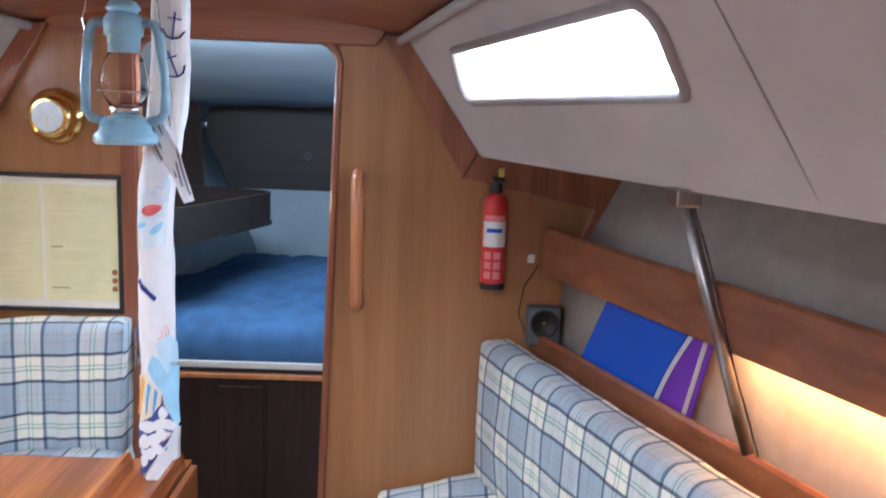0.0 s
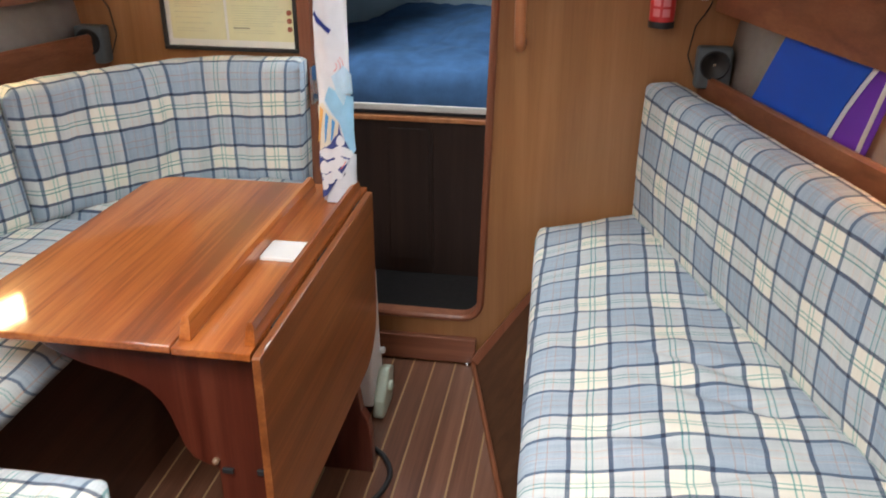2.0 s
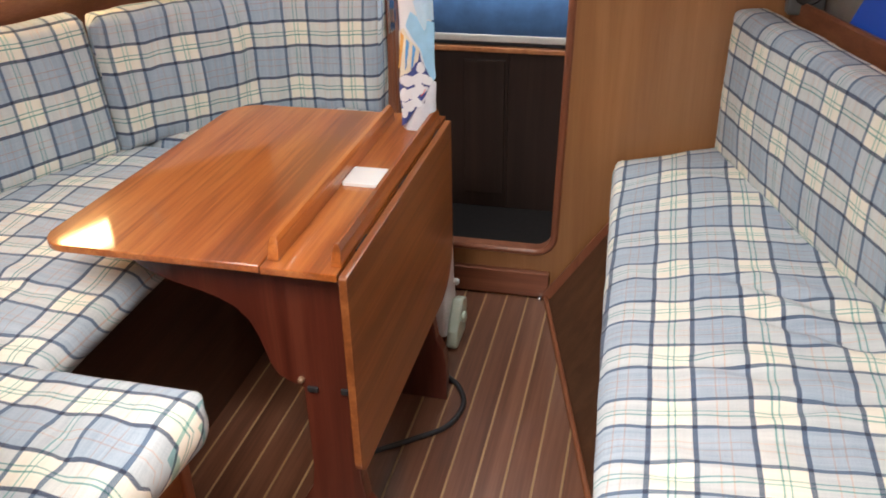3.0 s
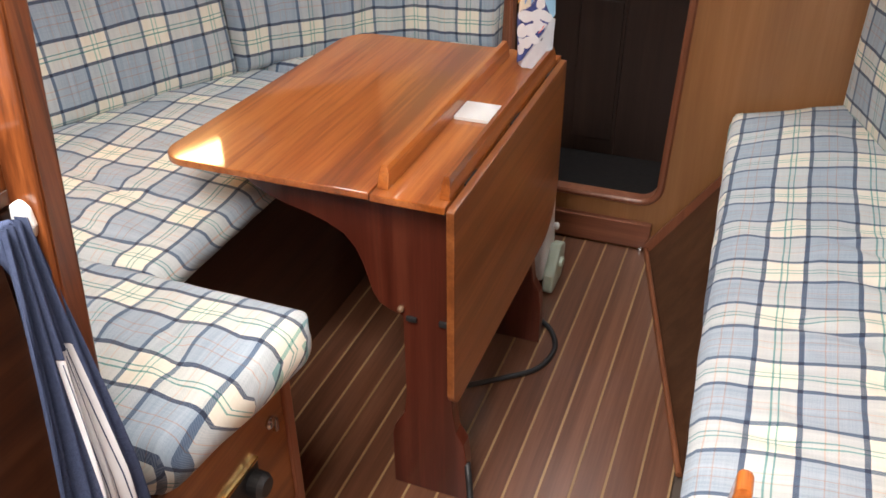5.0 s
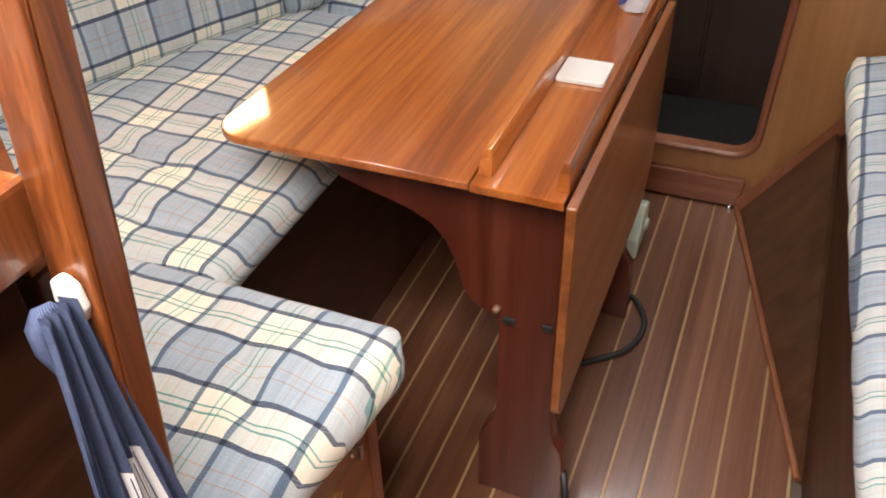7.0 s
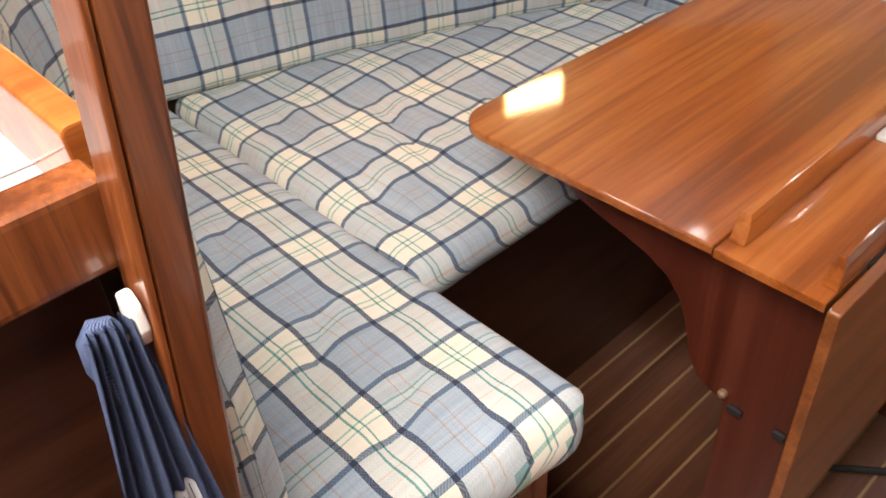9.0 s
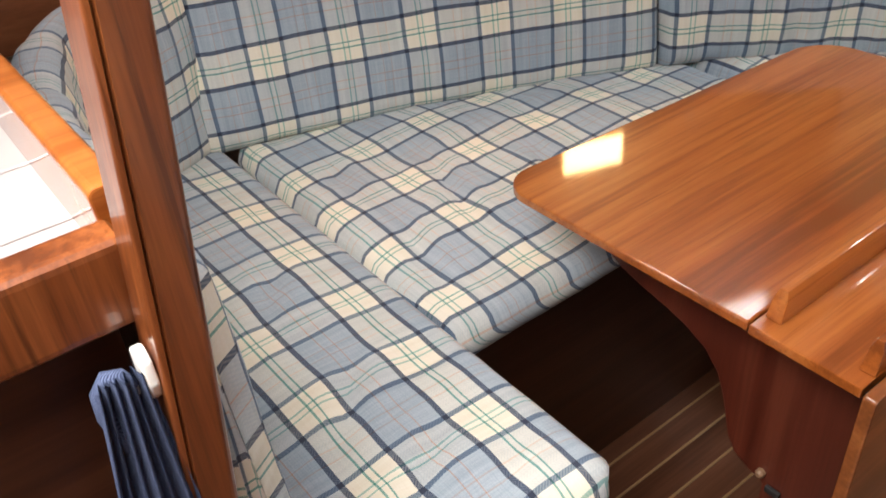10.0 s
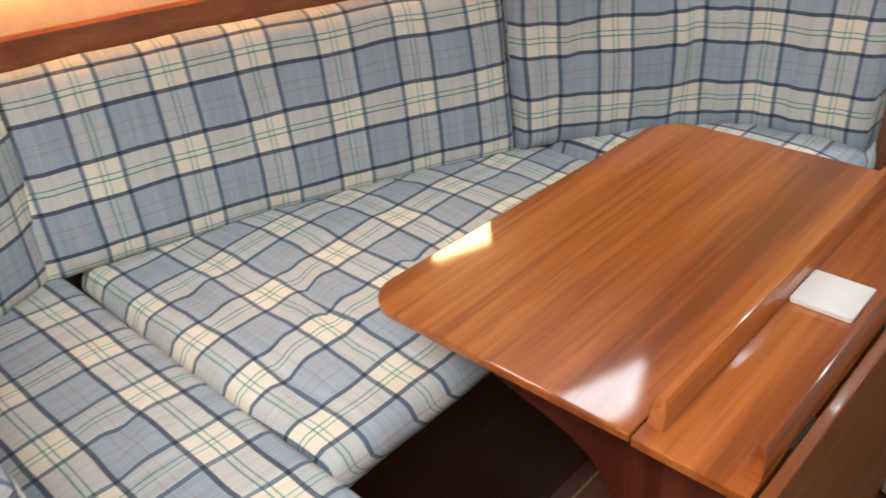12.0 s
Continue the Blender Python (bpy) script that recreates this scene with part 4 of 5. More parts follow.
solo("seat_cushion", seat_cushion([(-0.332, 1.330), (-0.380, 0.992), (-1.345, 0.992), (-1.345, 1.330)], lambda x, y: 0.574, 0.106, (0.095, 0.070), 11.0, 0.008, (0.055, 0.03, 0.02, 0.02), under=0.045,
     creases=((-0.54, 1.24, -0.40, 1.06, 0.009), (-0.70, 1.22, -0.52, 1.07, 0.009), (-0.46, 1.29, -0.37, 1.16, 0.006), (-0.95, 1.24, -0.78, 1.12, 0.007))), PLAID,
     "blue and cream plaid seat cushion across the dinette end", "cushion", "seat cushions", smooth=True)
solo("back_cushion", back_cushion("back_cushion", [(-1.312, 1.286), (-1.225, 1.58), (-1.135, 1.82), (-0.985, 2.135)], 1, 0.088, 0.560, 0.895, 0.055, 6.0, (0.035, 0.002), ends=(0.4, 0.8)), PLAID,
     "blue and cream plaid back cushion along the hull side", "cushion", "back cushions", smooth=True)
corner_line = [(-0.985, 2.128), (-0.93, 2.215), (-0.862, 2.29), (-0.80, 2.36), (-0.735, 2.43), (-0.64, 2.475), (-0.55, 2.488), (-0.448, 2.49)]
corner_run = smooth_run(corner_line, 0.014)
corner_length = sum((q - p).length for p, q in zip(corner_run, corner_run[1:]))
solo("back_cushion", back_cushion("back_cushion", corner_line, 1, 0.085, 0.565, 0.895, 0.022, 9.0, (0.1015 - corner_length, 0.079), 0.006, 0.011, ends=(1.0, 0.3)), PLAID,
     "blue and cream plaid curved corner back cushion with gathered cloth", "cushion", "back cushions", smooth=True)
aft_back = back_cushion("back_cushion", [(-0.452, 1.004), (-0.60, 1.008), (-0.80, 1.022), (-1.02, 1.052), (-1.17, 1.10), (-1.248, 1.17), (-1.305, 1.285), (-1.318, 1.325)], 1, 0.052, 0.565, 0.905, 0.012, 12.0, (0.05, 0.02), 0.006, 0.004, ends=(1.0, 0.35))
for v in aft_back.verts:
    v.co.z += (v.co.z - 0.565) * 0.15 * min(1.0, max(0.0, (v.co.x + 1.0) / 0.4))
solo("back_cushion", aft_back, PLAID, "blue and cream plaid curved aft back cushion", "cushion", "back cushions", smooth=True)

# ---- saloon table ----
table = thing("saloon_table", (-0.33, 1.85, 0.0), "varnished mahogany drop-leaf saloon table with a fiddled centre section", "table")
T0, T1 = 1.487, 2.205
part("tabletop", prism(rounded([(-0.329, T0), (-0.329, T1), (-0.706, T1 - 0.006), (-0.733, T0 - 0.004)], (0.0, 0.0, 0.075, 0.052), 12), "z", 0.677, 0.690, 0.003, 3), TABLE, table)
part("centre_board", box(-0.3265, -0.199, T0 - 0.002, T1, 0.677, 0.690, 0.002), TABLE, table)


def fiddle(x0, x1):
    """A tapered rail whose ends are cut back on a slant."""
    y0, y1 = T0 + 0.020, T1 - 0.046
    prof = [(x0, 0.6905), (x1, 0.6905), (x1 - 0.0015, 0.716), (x1 - 0.005, 0.7275), (x0 + 0.005, 0.7275), (x0 + 0.0015, 0.716)]
    bm = prism(prof, "y", y0, y1)
    for v in bm.verts:
        v.co.y += (0.010 if v.co.y < 1.8 else -0.010) * (v.co.z - 0.6905) / 0.037
    bmesh.ops.bevel(bm, geom=bm.edges[:], offset=0.0016, segments=2, affect="EDGES", profile=0.6)
    return bm


part("fiddle", fiddle(-0.3225, -0.3030), TABLE, table)
part("fiddle", fiddle(-0.2165, -0.1990), TABLE, table)
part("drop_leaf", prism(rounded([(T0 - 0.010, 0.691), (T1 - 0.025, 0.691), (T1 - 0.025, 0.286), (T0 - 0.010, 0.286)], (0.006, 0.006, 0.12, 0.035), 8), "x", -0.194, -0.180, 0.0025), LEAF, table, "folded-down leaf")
for y in (1.60, 1.85, 2.10):
    part("hinge", box(-0.1985, -0.1955, y - 0.028, y + 0.028, 0.672, 0.6885, 0.001), BLACK, table)


def leg_panel(y0, y1):
    out = [(-0.205, 0.6765), (-0.205, 0.30), (-0.203, 0.230), (-0.196, 0.178), (-0.180, 0.150), (-0.174, 0.10), (-0.173, 0.0), (-0.328, 0.0), (-0.328, 0.135), (-0.322, 0.158), (-0.302, 0.195), (-0.296, 0.24), (-0.296, 0.425)]
    arch = [(-0.300, 0.430), (-0.318, 0.434), (-0.340, 0.446), (-0.353, 0.467), (-0.361, 0.497), (-0.369, 0.525), (-0.381, 0.553), (-0.402, 0.577), (-0.435, 0.594), (-0.47, 0.605),
            (-0.505, 0.613), (-0.54, 0.624), (-0.57, 0.640), (-0.592, 0.658), (-0.604, 0.6765)]
    return prism(out + arch, "y", y0, y1, 0.003)


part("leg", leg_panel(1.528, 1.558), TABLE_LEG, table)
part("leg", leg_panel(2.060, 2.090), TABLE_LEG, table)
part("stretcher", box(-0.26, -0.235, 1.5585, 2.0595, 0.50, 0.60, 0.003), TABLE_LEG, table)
part("catch", box(-0.288, -0.268, 1.521, 1.5275, 0.424, 0.434, 0.002), BLACK, table, "small black catch")
part("catch", box(-0.226, -0.210, 1.521, 1.5275, 0.427, 0.438, 0.002), BLACK, table, "small black catch")
part("knob", lathe([(0.006, 0.0), (0.006, -0.006), (0.003, -0.009)], (-0.298, 1.5275, 0.446), "y", 12), plain("worn_wood", (0.24, 0.14, 0.08), 0.5), table)
part("coaster", prism(rounded([(-0.302, 1.800), (-0.226, 1.800), (-0.226, 1.878), (-0.302, 1.878)], (0.004,) * 4, 3), "z", 0.6905, 0.697, 0.001), WHITE, table)


# ---- mast support wrapped in printed cloth ----
POLE = Vector((-0.2435, 2.135, 0))
wrap = thing("cloth_wrapped_post", (POLE.x, POLE.y, 0.6905), "cabin post wrapped in white nautical-print cloth", "post")


def wrap_radius(a, z):
    return 0.033 + 0.0022 * abs(noise.noise(Vector((a * 1.3 + z * 9, z * 7 - a, 8.0)))) * 2 + 0.004 * noise.noise(Vector((math.cos(a) * 1.6, math.sin(a) * 1.6, z * 5))) + 0.003 * noise.noise(Vector((a * 2, z * 16, 3.0)))


def bulk_shift(z):
    """The thicker upper winding hangs off to starboard."""
    s = min(1.0, max(0.0, (z - 1.20) / 0.30))
    return 0.034 * s * s * (3 - 2 * s)


def on_wrap(a, z, lift=0.0):
    """A place on the cloth; a is the angle from the side that faces the cabin."""
    b = a - math.pi / 2
    r = wrap_radius(b, z) + lift
    return Vector((POLE.x + bulk_shift(z) + r * math.cos(b), POLE.y + r * math.sin(b), z))


bm = bmesh.new()
ring = []
for i in range(61):
    z = 0.6905 + (1.66 - 0.6905) * i / 60
    ring.append([bm.verts.new(on_wrap(2 * math.pi * k / 28 + math.pi / 2, z)) for k in range(28)])
for r0, r1 in zip(ring, ring[1:]):
    for k in range(28):
        bm.faces.new((r0[k], r0[(k + 1) % 28], r1[(k + 1) % 28], r1[k]))
bm.faces.new(ring[0]), bm.faces.new(ring[-1])
bmesh.ops.recalc_face_normals(bm, faces=bm.faces)
part("cloth", bm, CLOTHWHITE, wrap, smooth=True)


def patch(points, mat, name, lift=0.002, label="", thick=0.0012):
    """A flat print or fold laid round the post: outline as pairs of arc metres and height."""
    bm = bmesh.new()
    vs = [bm.verts.new((p[0], p[1], 0)) for p in points]
    bm.faces.new(vs)
    bmesh.ops.triangulate(bm, faces=bm.faces[:])
    for _ in range(3):
        bmesh.ops.subdivide_edges(bm, edges=[e for e in bm.edges if e.calc_length() > 0.008], cuts=1)
        bmesh.ops.triangulate(bm, faces=bm.faces[:])
    up = bmesh.ops.extrude_face_region(bm, geom=bm.faces[:])
    for v in up["geom"]:
        if isinstance(v, bmesh.types.BMVert):
            v.co.z = thick
    for v in bm.verts:
        v.co = on_wrap(v.co.x / 0.034, v.co.y, lift + v.co.z)
    bmesh.ops.recalc_face_normals(bm, faces=bm.faces)
    return part(name, bm, mat, wrap, label)


def leaf_shape(x, z, length, width, turn):
    out = []
    for k in range(14):
        a = 2 * math.pi * k / 14
        px, pz = math.cos(a) * length / 2, math.sin(a) * width / 2 * (1 - 0.35 * math.cos(a))
        out.append((x + px * math.cos(turn) - pz * math.sin(turn), z + px * math.sin(turn) + pz * math.cos(turn)))
    return out


def stroke(points, width, mat, name, lift=0.002):
    bm = tube([on_wrap(x / 0.034, z, lift) for x, z in points], width / 2, 6, flat=0.5)
    return part(name, bm, mat, wrap)


for cx, cz, tilt in ((0.014, 1.560, -0.1), (0.012, 1.492, 0.35)):
    def turn(x, z):
        return (cx + x * math.cos(tilt) - z * math.sin(tilt), cz + x * math.sin(tilt) + z * math.cos(tilt))
    stroke([turn(0, -0.022), turn(0, 0.024)], 0.0065, INDIGO, "anchor_print", 0.004)
    stroke([turn(-0.018, -0.008), turn(-0.011, -0.020), turn(0, -0.024), turn(0.011, -0.020), turn(0.018, -0.008)], 0.0065, INDIGO, "anchor_print", 0.004)
    stroke([turn(-0.011, 0.012), turn(0.011, 0.012)], 0.0055, INDIGO, "anchor_print", 0.004)
patch(leaf_shape(0.004, 1.225, 0.034, 0.020, 0.35), CORAL, "fish_print")
patch(leaf_shape(0.012, 1.190, 0.030, 0.012, 0.8), SKYCLOTH, "fish_print")
patch(leaf_shape(-0.014, 1.195, 0.020, 0.010, 0.4), SKYCLOTH, "fish_print")
patch([(-0.030, 1.085), (-0.024, 1.092), (0.010, 1.058), (0.006, 1.050)], INDIGO, "fish_print")
for r in (0.010, 0.017, 0.024):
    stroke([(0.008 + r * math.cos(a), 0.985 + r * math.sin(a)) for a in [(-1.3 + 0.3 * k) for k in range(8)]], 0.0022, CORAL, "shell_print")
patch([(-0.030, 1.145), (0.030, 1.160), (0.036, 1.300), (0.0, 1.26), (-0.030, 1.275)], plain("washed_blue_cotton", (0.68, 0.76, 0.82), 0.9, 0, 0.06, 25, 0.2, 0.2), "cloth_fold", 0.0005)
def spot(px, pz):
    """Across and up the post's near side, in its own widths, as arc and height."""
    return (0.034 * (math.asin(max(-0.98, min(0.98, px))) + 0.29), pz)


patch([spot(*p) for p in ((-0.55, 0.915), (-0.25, 0.945), (0.10, 0.935), (0.45, 0.905), (0.60, 0.925), (0.97, 0.915), (0.98, 0.80), (0.80, 0.795), (0.45, 0.830), (0.22, 0.868), (-0.20, 0.892))], SKYCLOTH, "cloth_fold", 0.004, "sky-blue fold of cloth")
patch([spot(*p) for p in ((-0.10, 0.965), (0.55, 0.985), (0.95, 0.962), (0.97, 0.920), (0.60, 0.928), (0.45, 0.908), (0.10, 0.938))], plain("washed_sky_cotton", (0.52, 0.70, 0.82), 0.9, 0, 0.08, 30, 0.2, 0.2), "cloth_fold", 0.0035)
patch([spot(*p) for p in ((-0.97, 0.900), (-0.75, 0.908), (0.18, 0.868), (0.10, 0.845), (-0.35, 0.822), (-0.95, 0.800))], plain("cream_cotton", (0.78, 0.70, 0.55), 0.9), "cloth_fold", 0.003, "cream and blue striped fold")
for k in range(3):
    s = -0.86 + 0.34 * k
    patch([spot(*p) for p in ((s, 0.899 - 0.010 * k), (s + 0.16, 0.893 - 0.011 * k), (s - 0.02, 0.832 + 0.001 * k), (s - 0.12, 0.820 + 0.004 * k))], plain("cornflower_stripe", (0.12, 0.36, 0.72), 0.9) if k else ORANGE, "stripe_print", 0.0046)
patch([spot(*p) for p in ((0.18, 0.866), (0.24, 0.845), (0.80, 0.798), (0.45, 0.770), (-0.10, 0.742), (-0.70, 0.705), (-0.97, 0.694), (-0.98, 0.800), (-0.40, 0.822), (0.05, 0.845))], plain("faded_navy_cotton", (0.07, 0.09, 0.26), 0.9, 0, 0.3, 60, 0.2, 0.2), "cloth_fold", 0.003, "navy cloth fold with large white leaves")
for px, pz, size, wide, spin in ((-0.45, 0.802, 0.026, 0.020, 0.3), (0.02, 0.806, 0.024, 0.018, 1.0), (0.38, 0.806, 0.022, 0.015, 2.2), (-0.20, 0.776, 0.028, 0.020, 0.7), (-0.72, 0.770, 0.026, 0.018, 1.4), (0.25, 0.782, 0.022, 0.014, 0.2),
                              (-0.42, 0.748, 0.026, 0.017, 0.9), (-0.76, 0.730, 0.022, 0.014, 1.2), (-0.80, 0.800, 0.018, 0.012, 0.4),
                              (0.20, 0.830, 0.020, 0.013, 1.6), (0.55, 0.800, 0.022, 0.014, 2.6), (-0.05, 0.756, 0.020, 0.013, 2.0), (-0.62, 0.745, 0.020, 0.012, 2.4), (0.10, 0.790, 0.014, 0.010, 0.1)):
    x, z = spot(px, pz)
    patch(leaf_shape(x, z, size * 1.20, wide * 1.18, spin), CLOTHWHITE, "leaf_print", 0.0046)
patch([spot(*p) for p in ((0.80, 0.797), (0.97, 0.790), (0.97, 0.695), (-0.66, 0.692), (-0.60, 0.706), (-0.05, 0.742), (0.48, 0.770))], plain("grey_white_cotton", (0.66, 0.67, 0.70), 0.9, 0, 0.08, 25, 0.25, 0.2), "cloth_fold", 0.0045)
stroke([spot(0.15, 0.768), spot(0.30, 0.775), spot(0.42, 0.784)], 0.003, CORAL, "coral_print", 0.0065)
stroke([spot(0.30, 0.752), spot(0.38, 0.758)], 0.003, TICKING, "small_print", 0.0065)
patch([(-0.034, 1.33), (0.034, 1.345), (0.036, 1.66), (-0.034, 1.66)], plain("ivory_cotton", (0.80, 0.76, 0.72), 0.9, 0, 0.06, 25, 0.2, 0.2), "cloth_fold", 0.0015)
# loose corner of ticking
tick = [(-0.030, 1.375), (0.010, 1.405), (0.042, 1.300), (0.056, 1.245), (0.040, 1.240), (0.018, 1.285), (-0.012, 1.325)]
bm = prism(tick, "y", -0.001, 0.001)
bmesh.ops.subdivide_edges(bm, edges=bm.edges[:], cuts=2, use_grid_fill=True)
for v in bm.verts:
    v.co = Vector((POLE.x + 0.028 + v.co.x, POLE.y - 0.043 + v.co.y + 0.006 * math.sin(v.co.x * 130), v.co.z))
part("loose_corner", bm, CLOTHWHITE, wrap, "loose corner of grey-striped ticking")
for k in range(5):
    s = k / 4
    a, b = Vector((-0.024 + 0.034 * s, 1.374 + 0.026 * s)), Vector((0.0 + 0.050 * s, 1.318 - 0.062 * s))
    part("ticking_stripe", tube([(POLE.x + 0.028 + p.x, POLE.y - 0.0445 + 0.006 * math.sin(p.x * 130), p.y) for p in [a.lerp(b, j / 6) for j in range(7)]], 0.0022, 6, flat=0.6), TICKING, wrap)
bm = tube([(POLE.x + 0.034, POLE.y, 1.66), (POLE.x + 0.034, POLE.y, 1.64)], 0.036, 20)
part("top_fitting", bm, CHROME, wrap)

# ---- hurricane lantern ----
LX, LY, LZ = -0.268, 2.055, 1.347
lan = thing("hurricane_lantern", (LX, LY, LZ), "pale blue enamelled hurricane lantern with a clear glass globe", "lantern")
part("tank", lathe([(0.052, 0.0), (0.056, 0.004), (0.054, 0.016), (0.046, 0.024), (0.043, 0.040), (0.034, 0.046), (0.022, 0.052)], (LX, LY, LZ), "z", 32), SKYBLUE, lan, smooth=True)
part("burner", lathe([(0.018, 0.050), (0.027, 0.056), (0.027, 0.066), (0.012, 0.074)], (LX, LY, LZ), "z", 24), CHROME, lan, smooth=True)
bm = bmesh.new()
for prof in ([(0.026, 0.066), (0.040, 0.090), (0.0425, 0.112), (0.036, 0.140), (0.027, 0.158), (0.0255, 0.158), (0.0345, 0.140), (0.041, 0.112), (0.0385, 0.090), (0.0245, 0.066)],):
    rings = [[bm.verts.new((LX + r * math.cos(2 * math.pi * k / 32), LY + r * math.sin(2 * math.pi * k / 32), LZ + h)) for k in range(32)] for r, h in prof]
    for i in range(len(rings)):
        r0, r1 = rings[i], rings[(i + 1) % len(rings)]
        for k in range(32):
            bm.faces.new((r0[k], r0[(k + 1) % 32], r1[(k + 1) % 32], r1[k]))
bmesh.ops.recalc_face_normals(bm, faces=bm.faces)
globe = part("globe", bm, THIN_GLASS, lan, "clear glass globe", smooth=True)
globe.visible_shadow = False
part("chimney", lathe([(0.027, 0.159), (0.028, 0.186), (0.033, 0.190), (0.034, 0.212), (0.028, 0.224), (0.020, 0.228)], (LX, LY, LZ), "z", 32), SKYBLUE, lan, smooth=True)
part("cap", lathe([(0.024, 0.228), (0.030, 0.234), (0.022, 0.246), (0.008, 0.252)], (LX, LY, LZ), "z", 24), SKYBLUE, lan, smooth=True)
for s in (1, -1):
    part("side_tube", tube([(LX + s * x, LY, LZ + z) for x, z in ((0.040, 0.040), (0.060, 0.045), (0.070, 0.058), (0.069, 0.12), (0.061, 0.19), (0.054, 0.208), (0.034, 0.212))], 0.0085, 12), SKYBLUE, lan, smooth=True)
part("globe_guard", tube([(LX + 0.045 * math.cos(a), LY + 0.045 * math.sin(a), LZ + 0.092) for a in [2 * math.pi * k / 28 for k in range(28)]], 0.0014, 6, closed=True), CHROME, lan)
part("bail", tube([(LX + x, LY - 0.004, LZ + z) for x, z in ((-0.066, 0.196), (-0.070, 0.215), (-0.062, 0.255), (-0.045, 0.30), (-0.010, 0.322), (0.03, 0.315), (0.058, 0.27), (0.066, 0.196))], 0.0016, 8), CHROME, lan)
part("hanging_cord", tube([(LX - 0.005, LY - 0.004, LZ + 0.322), (LX - 0.005, LY, LZ + 0.335)], 0.002, 6), CHROME, lan)

# ---- things on the forward bulkhead ----
clk = thing("brass_barometer", (-0.622, BULK, 1.315), "round polished brass ship's barometer on the bulkhead", "barometer")
part("case", lathe([(0.066, 0.0), (0.067, -0.007), (0.058, -0.013), (0.053, -0.016), (0.052, -0.042), (0.047, -0.051), (0.040, -0.053)], (-0.622, BULK - 0.0005, 1.378), "y", 40), BRASS, clk, smooth=True)
part("dial", lathe([(0.036, 0.0), (0.036, -0.0012)], (-0.622, BULK - 0.0538, 1.378), "y", 36), plain("pale_dial", (0.66, 0.72, 0.74), 0.4), clk)
part("needle", box(-0.6228, -0.6212, BULK - 0.0565, BULK - 0.0552, 1.356, 1.382), INK, clk)
for a in (0.6, 2.4, 4.5):
    part("screw", lathe([(0.003, 0), (0.002, -0.002)], (-0.622 + 0.062 * math.cos(a), BULK - 0.010, 1.378 + 0.062 * math.sin(a)), "y", 10), BRASS, clk)

pic = thing("framed_print", (-0.665, BULK, 0.90), "black-framed cream print with two columns of small text", "picture")
PX0, PX1, PZ0, PZ1 = -0.842, -0.470, 0.900, 1.242
for b in ((PX0, PX1, PZ0, PZ0 + 0.010), (PX0, PX1, PZ1 - 0.010, PZ1), (PX0, PX0 + 0.010, PZ0 + 0.0105, PZ1 - 0.0105), (PX1 - 0.010, PX1, PZ0 + 0.0105, PZ1 - 0.0105)):
    part("frame_bar", box(b[0], b[1], BULK - 0.014, BULK - 0.0005, b[2], b[3], 0.0015), BLACK, pic)
part("mount", box(PX0 + 0.010, PX1 - 0.010, BULK - 0.005, BULK - 0.001, PZ0 + 0.010, PZ1 - 0.010), MOUNT, pic)
cols = ((PX0 + 0.024, -0.668), (-0.660, PX1 - 0.012))
for x0, x1 in cols:
    part("sheet", box(x0, x1, BULK - 0.0062, BULK - 0.0051, PZ0 + 0.028, PZ1 - 0.026), PAPER, pic)
random.seed(11)
for c, (x0, x1) in enumerate(cols):
    z = PZ1 - 0.045
    while z > PZ0 + 0.045:
        w = (x1 - x0 - 0.03) * (0.55 + 0.42 * random.random())
        thick, ink = 0.0014, INK
        if random.random() < 0.05:
            thick, w, ink = 0.0030, w * 0.35, DARKINK
        part("text_bar", box(x0 + 0.014, x0 + 0.014 + w, BULK - 0.0067, BULK - 0.0063, z - thick, z), ink, pic)
        z -= 0.0062 if random.random() < 0.85 else 0.014
for k in range(3):
    part("seal", lathe([(0.007, 0.0), (0.006, -0.002)], (PX1 - 0.022, BULK - 0.0063, 0.960 + 0.021 * k), "y", 16), WAX, pic)

grab = thing("grab_handle", (0.106, BULK, 0.935), "long rounded teak grab handle on the bulkhead", "handle")
part("bar", tube([(0.106, BULK - 0.0, 0.952), (0.106, BULK - 0.028, 0.942), (0.106, BULK - 0.040, 0.962), (0.105, BULK - 0.042, 1.10), (0.104, BULK - 0.040, 1.247), (0.104, BULK - 0.028, 1.268), (0.104, BULK, 1.258)], [0.014, 0.0145, 0.0145, 0.0145, 0.0145, 0.0145, 0.014], 14), HANDLE, grab, smooth=True)

EX, EY = 0.438, BULK - 0.042
ext = thing("fire_extinguisher", (EX, EY, 1.0), "small red fire extinguisher clipped to the bulkhead", "fire extinguisher")
part("cylinder", lathe([(0.026, 1.004), (0.0295, 1.010), (0.0295, 1.205), (0.026, 1.222), (0.020, 1.232), (0.015, 1.236)], (EX, EY, 0), "z", 32), RED, ext, smooth=True)
part("foot_band", lathe([(0.0300, 1.003), (0.0305, 1.016), (0.0298, 1.018)], (EX, EY, 0), "z", 32), BLACK, ext)


def wrap_label(z0, z1, a0, a1, mat, name, r=0.0300):
    bm = bmesh.new()
    g = []
    for k in range(13):
        a = a0 + (a1 - a0) * k / 12 - math.pi / 2
        g.append([bm.verts.new((EX + rr * math.cos(a), EY + rr * math.sin(a), z)) for rr, z in ((r, z0), (r, z1), (r + 0.0004, z1), (r + 0.0004, z0))])
    for r0, r1 in zip(g, g[1:]):
        for k in range(4):
            bm.faces.new((r0[k], r0[(k + 1) % 4], r1[(k + 1) % 4], r1[k]))
    bm.faces.new(g[0]), bm.faces.new(g[-1])
    bmesh.ops.recalc_face_normals(bm, faces=bm.faces)
    part(name, bm, mat, ext)


